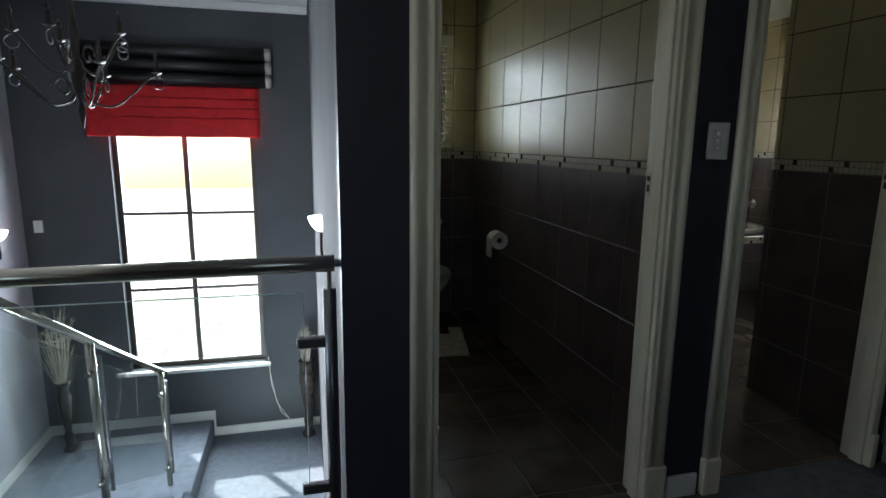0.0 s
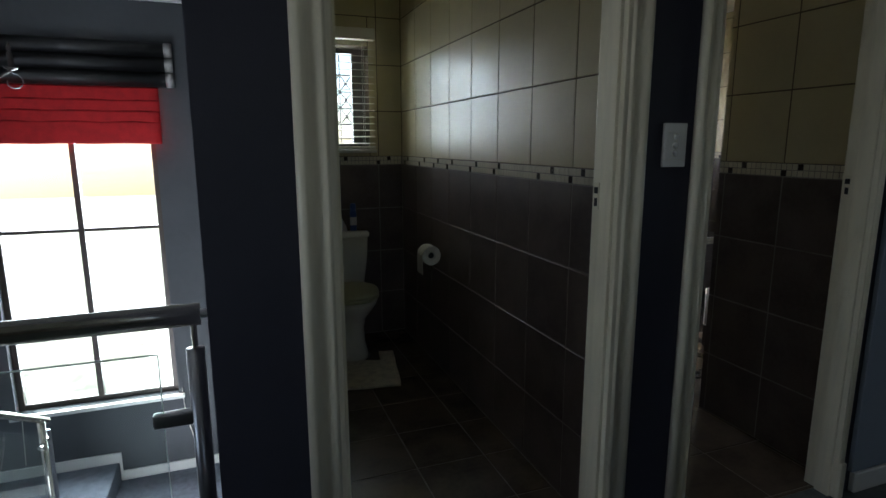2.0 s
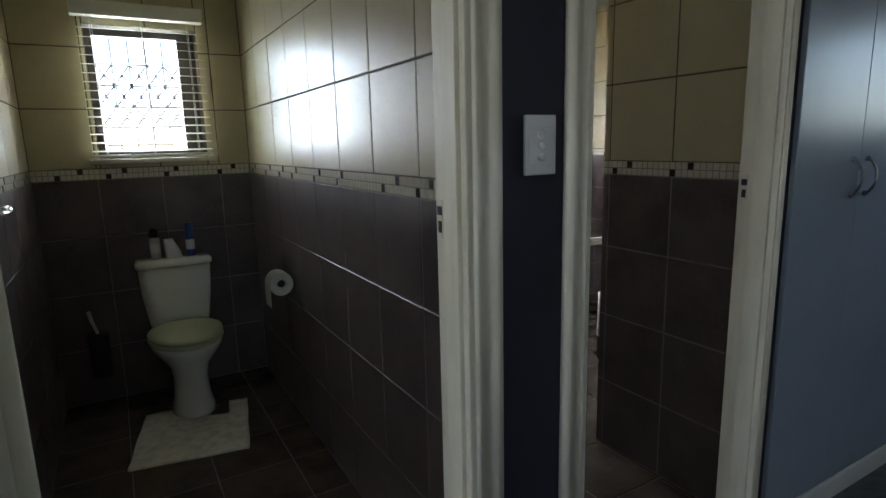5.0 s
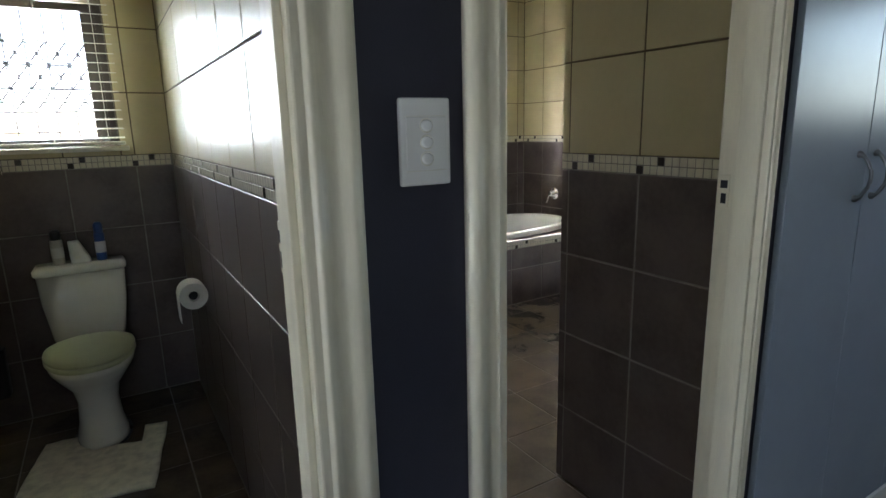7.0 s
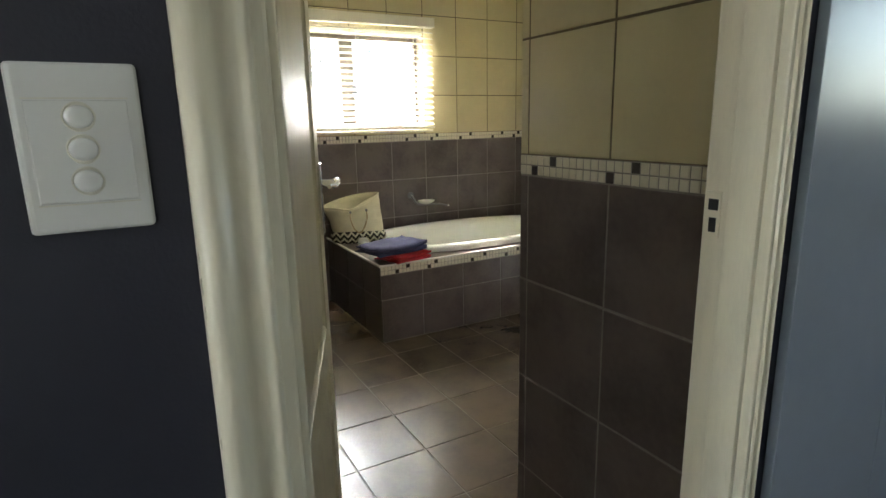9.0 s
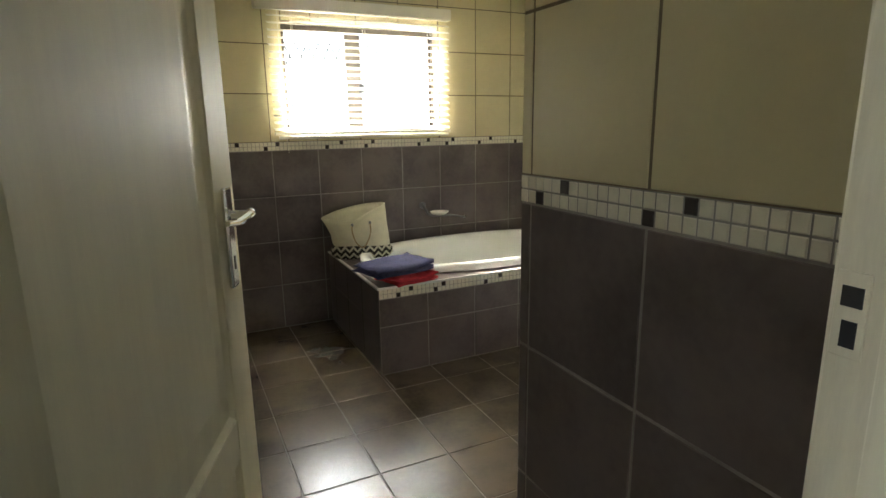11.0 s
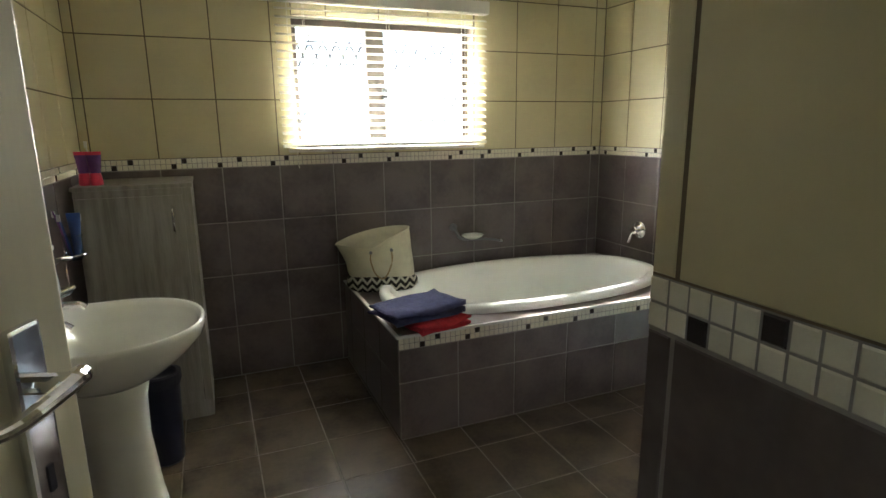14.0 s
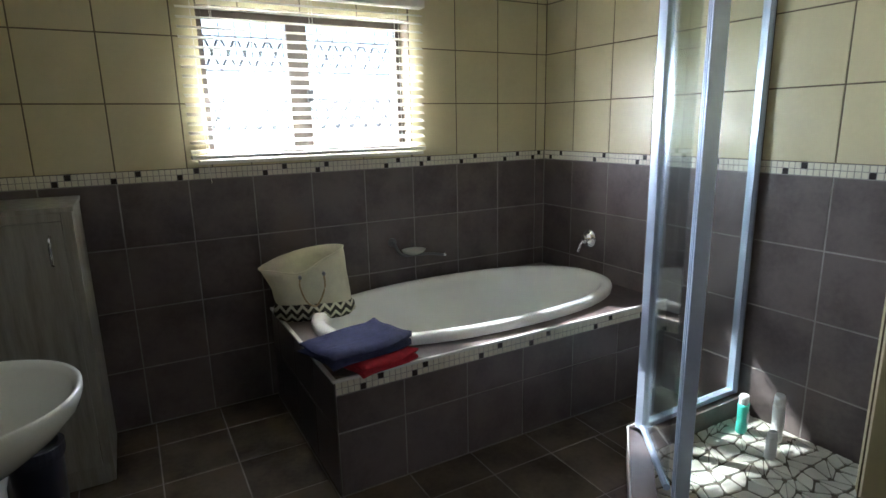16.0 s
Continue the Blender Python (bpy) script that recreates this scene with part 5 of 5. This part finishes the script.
def roman_blind():
    b = thing("roman_blind", "half-raised red roman blind under a black satin pelmet", "blind")
    x0, x1, y = -1.80, -0.37, 5.50
    for k in range(4):
        bm = bmesh.new()
        prof = []
        z1 = 1.80 - k * 0.085 if k else 1.82
        z0 = 1.365 + (3 - k) * 0.035
        yy = y - k * 0.014
        loops = []
        for i in range(25):
            x = x0 + (x1 - x0) * i / 24
            w = 0.004 * math.sin(i * 0.9 + k)
            loops.append([(x, yy + 0.012, z1), (x, yy, z1 - 0.02), (x, yy - 0.006 + w, (z0 + z1) / 2), (x, yy - 0.014, z0 + 0.02 + w), (x, yy - 0.010, z0 + w * 0.5), (x, yy, z0 + 0.004 + w * 0.5), (x, yy + 0.006, z0 + 0.03)])
        rings(bm, loops)
        part("fold", bm, M_RED, b, smooth=True)
    part("weight_tab", bx(x0 - 0.01, x0, y - 0.03, y, 1.36, 1.42, 0.002), M_RED, b)
    p0, p1 = -1.83, -0.30
    for k in range(3):
        za = 1.815 + k * 0.115
        bm = bmesh.new()
        loops = []
        for x in (p0, p1):
            loops.append([(x, y - 0.02 - 0.05 * math.sin(math.pi * t / 10), za + 0.115 * t / 10) for t in range(11)] + [(x, y + 0.03, za + 0.115), (x, y + 0.03, za)])
        rings(bm, loops)
        part("pelmet_roll", bm, M_BLACKSATIN, b, smooth=True)
        for a, c in ((p0 - 0.055, p0), (p1, p1 + 0.055)):
            bm = bmesh.new()
            rings(bm, [[(x, y - 0.024 - 0.05 * math.sin(math.pi * t / 10), za + 0.113 * t / 10) for t in range(11)] + [(x, y + 0.03, za + 0.113), (x, y + 0.03, za)] for x in (a, c)])
            part("silver_end", bm, M_SILVER, b, "silver fabric end cap", smooth=True)
    for i in range(60):
        x = p0 + 0.02 + (p1 - p0 - 0.04) * i / 59
        part("bead", lathe(bmesh.new(), ((0.002, -0.007), (0.0075, 0), (0.002, 0.007)), (x, y - 0.03, 1.992), 6), M_SILVER, b)


roman_blind()


def chandelier():
    cx, cy, z = -1.22, 3.62, 1.50
    c = thing("chandelier", "dark iron chandelier with curled arms and candle tubes", "chandelier", pose(cx, cy, 0))
    part("stem", lathe(bmesh.new(), ((0.004, z - 0.10), (0.012, z - 0.06), (0.022, z), (0.012, z + 0.05), (0.034, z + 0.12), (0.038, z + 0.22), (0.016, z + 0.30), (0.026, z + 0.42), (0.012, z + 0.55), (0.010, z + 0.75)), (0, 0, 0), 16), M_IRON, c, smooth=True)
    part("chain", tb([(0, 0, z + 0.75), (0, 0, CEIL - 0.04)], 0.007, 8), M_IRON, c)
    part("ceiling_rose", lathe(bmesh.new(), ((0.06, CEIL - 0.002), (0.055, CEIL - 0.03), (0.01, CEIL - 0.05)), (0, 0, 0), 20), M_IRON, c)
    part("tassel", tb([(0, 0, z - 0.10), (0.01, 0, z - 0.16)], 0.006, 8, 0.002), M_IRON, c)
    for k in range(10):
        tier = k % 2
        a = 2 * math.pi * k / 10 + 0.25
        R, dz = (0.40, 0.22) if tier == 0 else (0.28, 0.40)
        pts = []
        for t, zz in ((0.03, 0.02), (0.18, -0.05), (0.42, -0.06), (0.68, 0.02), (0.88, 0.10), (1.0, 0.13)):
            pts.append((R * t * math.cos(a), R * t * math.sin(a), z + dz - 0.13 + zz))
        arm = part("arm", tb(curve(pts, 4), 0.0065, 8), M_IRON, c)
        ex, ey, ez = pts[-1]
        curl = [(ex + 0.05 * math.cos(a) * math.sin(q) * (1 - q / 9), ey + 0.05 * math.sin(a) * math.sin(q) * (1 - q / 9), ez - 0.055 + 0.045 * math.cos(q) * (1 - q / 9)) for q in [0.5 * s for s in range(11)]]
        part("curl", tb(curl, 0.0035, 6), M_DARKSTEEL, arm)
        sc = [(R * (0.25 + 0.16 * (1 - q / 8) * math.cos(q)) * math.cos(a), R * (0.25 + 0.16 * (1 - q / 8) * math.cos(q)) * math.sin(a), z + dz - 0.10 + 0.07 * (1 - q / 8) * math.sin(q)) for q in [0.55 * w for w in range(13)]]
        part("scroll", tb(sc, 0.004, 6), M_IRON, arm)
        part("drip_cup", lathe(bmesh.new(), ((0.008, 0), (0.028, 0.010), (0.032, 0.016), (0.012, 0.014)), (ex, ey, ez), 14), M_IRON, arm)
        part("candle_tube", lathe(bmesh.new(), ((0.013, 0.012), (0.013, 0.085), (0.008, 0.09), (0.012, 0.11), (0.003, 0.135)), (ex, ey, ez), 12), M_IRON, arm)


chandelier()


def sconce(x, y, z, s):
    w = thing("wall_sconce", "white glass uplighter on a dark wall bracket", "wall lamp", pose(x, y, z) @ Matrix.Diagonal((0.78, 0.78, 0.78, 1)))
    bm = bmesh.new()
    loops = []
    for r, zz in ((0.012, -0.075), (0.04, -0.065), (0.07, -0.035), (0.092, 0.01), (0.098, 0.035), (0.09, 0.035), (0.06, -0.02)):
        loops.append([(s * (0.005 + r * math.cos(math.pi * (i / 18 - 0.5))), r * math.sin(math.pi * (i / 18 - 0.5)), zz) for i in range(19)])
    rings(bm, loops, cap0=True, cap1=True)
    part("bowl", bm, M_SCONCE, w, "lit frosted glass bowl", smooth=True)
    part("stem", tb([(s * 0.012, 0, -0.075), (s * 0.015, 0, -0.20), (s * 0.01, 0, -0.26)], 0.010, 10), M_IRON, w)


sconce(0.09, 3.10, 0.90, -1)
sconce(-2.4, 5.08, 0.58, 1)
kp = thing("alarm_keypad", "small white sensor box on the charcoal wall", "sensor", pose(-2.28, 5.55, 0.575))
part("case", bx(-0.035, 0.035, -0.03, 0, -0.055, 0.055, 0.006), M_SWITCH, kp)
part("lens", bx(-0.02, 0.02, -0.034, -0.028, 0.0, 0.03, 0.003), M_SKIRT, kp)


def floor_vase(x, y, z, h, label, stalks, seed, spread, tall=1.0):
    v = thing("floor_vase", label, "vase", pose(x, y, z))
    k = h / 0.75
    part("vase_body", lathe(bmesh.new(), ((0.055 * k, 0), (0.06 * k, 0.02 * k), (0.03 * k, 0.06 * k), (0.045 * k, 0.16 * k), (0.028 * k, 0.22 * k), (0.05 * k, 0.36 * k), (0.075 * k, 0.58 * k), (0.06 * k, 0.70 * k), (0.075 * k, 0.75 * k), (0.06 * k, 0.75 * k), (0.045 * k, 0.6 * k)), (0, 0, 0), 24), M_VASE, v, smooth=True)
    rnd = random.Random(seed)
    bm = bmesh.new()
    for i in range(stalks):
        a, r, l = rnd.uniform(0, 6.28), rnd.uniform(0.25, 1) * spread, rnd.uniform(0.45, 0.85) * tall
        p0 = Vector((0.02 * math.cos(a), 0.02 * math.sin(a), h * 0.85))
        p2 = Vector((r * math.cos(a), r * math.sin(a), h + l * (1 - 0.4 * r / spread)))
        p1 = (p0 + p2) / 2 + Vector((0, 0, 0.06))
        tube(bm, [p0, p1, p2], 0.0035, 4, 0.0015)
        for q in range(5):
            f = 0.65 + 0.07 * q
            c = p1.lerp(p2, (f - 0.5) * 2)
            d = Vector((rnd.uniform(-1, 1), rnd.uniform(-1, 1), rnd.uniform(0.2, 1))).normalized() * 0.05
            tube(bm, [c, c + d], 0.003, 3, 0.0006)
    part("dried_stalks", bm, M_REEDS, v)


floor_vase(-2.12, 5.22, -1.424, 0.66, "dark floor vase with dried grasses in the stairwell corner", 40, 3, 0.25)
floor_vase(-0.03, 5.35, -1.60, 0.80, "dark turned floor vase with pale dried flowers", 26, 8, 0.09, 0.55)
cord = thing("blind_cord", "loose white blind cord hanging below the window", "cord")
part("cord", tb([(-0.40, 5.53, -0.80), (-0.385, 5.535, -1.1), (-0.30, 5.53, -1.42), (-0.22, 5.53, -1.50), (-0.34, 5.53, -1.30), (-0.395, 5.535, -0.95)], 0.003, 5), M_CORD, cord)
part("cord_left", tb([(-1.62, 5.53, -0.88), (-1.64, 5.535, -1.30)], 0.003, 5), M_CORD, cord)


# ---- tiles, last ----
X, Y, Z = (1, 0, 0), (0, 1, 0), (0, 0, 1)
NX, NY = (-1, 0, 0), (0, -1, 0)


def tiled_wall(parent, o, u, u0, u1, ou, holes=(), zmin=0.0, singles=False, zdark=0.0):
    """Slate tiles, the mosaic strip and cream tiles above, on an upright plane."""
    tiles(parent, o, u, Z, u0, u1, zmin, BAND0, P, P, ou, BAND0, 0.006, M_DARK, holes)
    tiles(parent, o, u, Z, u0, u1, BAND1, CEIL, P, P, ou, BAND1, 0.0065, M_CREAM, holes)
    mosaic_stuff(parent, o, u, Z, u0, u1, BAND0, BAND1, holes, singles=singles)


# the plane's first axis runs so that the tiles face the room
tiled_wall(wall_bath_back, (0, YBK, 0), X, BATH_X0, XR, 3.87, (BATH_WIN,))
tiled_wall(wall_bath_right, (XR, 0, 0), NY, -YBK, -2.373, -4.98)
tiled_wall(wall_mid, (BATH_X0, 0, 0), Y, 1.71, YBK, YBK)
tiled_wall(wall_partition, (XP, 0, 0), NY, -2.373, -1.61, -2.033, singles=True)
tiled_wall(wall_shower, (0, 2.373, 0), NX, -XR, -XP, -XP)
tiled_wall(wall_mid, (WC_X1, 0, 0), NY, -WC_Y1, -1.71, -1.98)
tiled_wall(wall_wc_back, (0, WC_Y1, 0), X, WC_X0, WC_X1, 1.12, (WC_WIN,))
tiled_wall(wall_wc_left, (WC_X0, 0, 0), Y, 1.71, WC_Y1, WC_Y1)
tiles(surround, (0, YF, 0), X, Z, 2.683, XR, 0.0, 0.281, P, 0.281, 2.975, 0.0, 0.005, M_DARK)
tiles(surround, (0, YF, 0), X, Z, 2.683, XR, 0.281, 0.443, P, 0.162, 2.975, 0.281, 0.005, M_DARK)
mosaic_stuff(surround, (0, YF, 0), X, Z, 2.683, XR, 0.443, 0.497)
tiles(surround, (2.680, 0, 0), NY, Z, -YBK, -YF, 0.0, 0.281, P, 0.281, -YF, 0.0, 0.005, M_DARK)
tiles(surround, (2.680, 0, 0), NY, Z, -YBK, -YF, 0.281, 0.497, P, 0.216, -YF, 0.281, 0.005, M_DARK)
tiles(floor_bath, (0, 0, 0), X, Y, BATH_X0, XR, 1.66, YBK, 0.3085, 0.333, 2.367, 3.343, 0.006, M_FLOOR, ((2.69, XR, YF, YBK), (3.86, XR, 3.10, 3.80), (3.20, XR, 2.373, 3.10)))
tiles(floor_bath, (0, 0, 0), X, Y, WC_X0, WC_X1, 1.66, WC_Y1, P + 0.006, P + 0.006, 0.82, 3.90, 0.006, M_FLOOR)


def pebbles():
    """Broken stone pieces, each cell of a jittered grid drawn in a little."""
    rnd = random.Random(5)
    x0, x1, y0, y1, s = 3.21, XR - 0.002, 2.37, 3.715, 0.072
    nx, ny = int((x1 - x0) / s) + 1, int((y1 - y0) / s) + 1
    pt = {(i, j): (x0 + (i + (0.5 if j % 2 else 0) + rnd.uniform(-0.33, 0.33)) * s, y0 + (j + rnd.uniform(-0.33, 0.33)) * s) for i in range(-1, nx + 2) for j in range(-1, ny + 2)}
    vs, fs = [], []
    for i in range(-1, nx + 1):
        for j in range(-1, ny + 1):
            quad = [pt[i, j], pt[i + 1, j], pt[i + 1, j + 1], pt[i, j + 1]]
            polys = [quad] if rnd.random() < 0.6 else [[quad[0], quad[1], quad[2]], [quad[0], quad[2], quad[3]]]
            for q in polys:
                cx, cy = sum(p[0] for p in q) / len(q), sum(p[1] for p in q) / len(q)
                q = [(min(max(p[0], x0), x1), min(max(p[1], y0), y1)) for p in q]
                if abs(sum(q[k][0] * q[(k + 1) % len(q)][1] - q[(k + 1) % len(q)][0] * q[k][1] for k in range(len(q)))) < 0.0009:
                    continue
                cx, cy = sum(p[0] for p in q) / len(q), sum(p[1] for p in q) / len(q)
                fine = []
                for k in range(len(q)):
                    a, b = q[k], q[(k + 1) % len(q)]
                    for t in (0.12, 0.5, 0.88):
                        fine.append((a[0] + (b[0] - a[0]) * t + rnd.uniform(-0.002, 0.002), a[1] + (b[1] - a[1]) * t + rnd.uniform(-0.002, 0.002)))
                if cx - cy < 0.115:
                    continue
                yield [((cx + (x - cx) * 0.86), (cy + (y - cy) * 0.86)) for x, y in fine], (cx, cy), rnd.uniform(-0.001, 0.001)


count = 0
for loop, (cx, cy), dz in pebbles():
    top, n = 0.066 + dz, len(loop)
    vs = [(x - cx, y - cy, -0.005) for x, y in loop] + [(x - cx, y - cy, -0.0012) for x, y in loop] + [((x - cx) * 0.95, (y - cy) * 0.95, 0) for x, y in loop]
    fs = [tuple(range(2 * n, 3 * n))] + [(k + i, k + (i + 1) % n, k + n + (i + 1) % n, k + n + i) for k in (0, n) for i in range(n)]
    me = bpy.data.meshes.new("stone_piece")
    me.from_pydata(vs, [], fs)
    me.materials.append(M_PEBBLE)
    ob = new("stone_piece", me)
    ob.parent = shower_floor
    ob.location = (cx, cy, top)
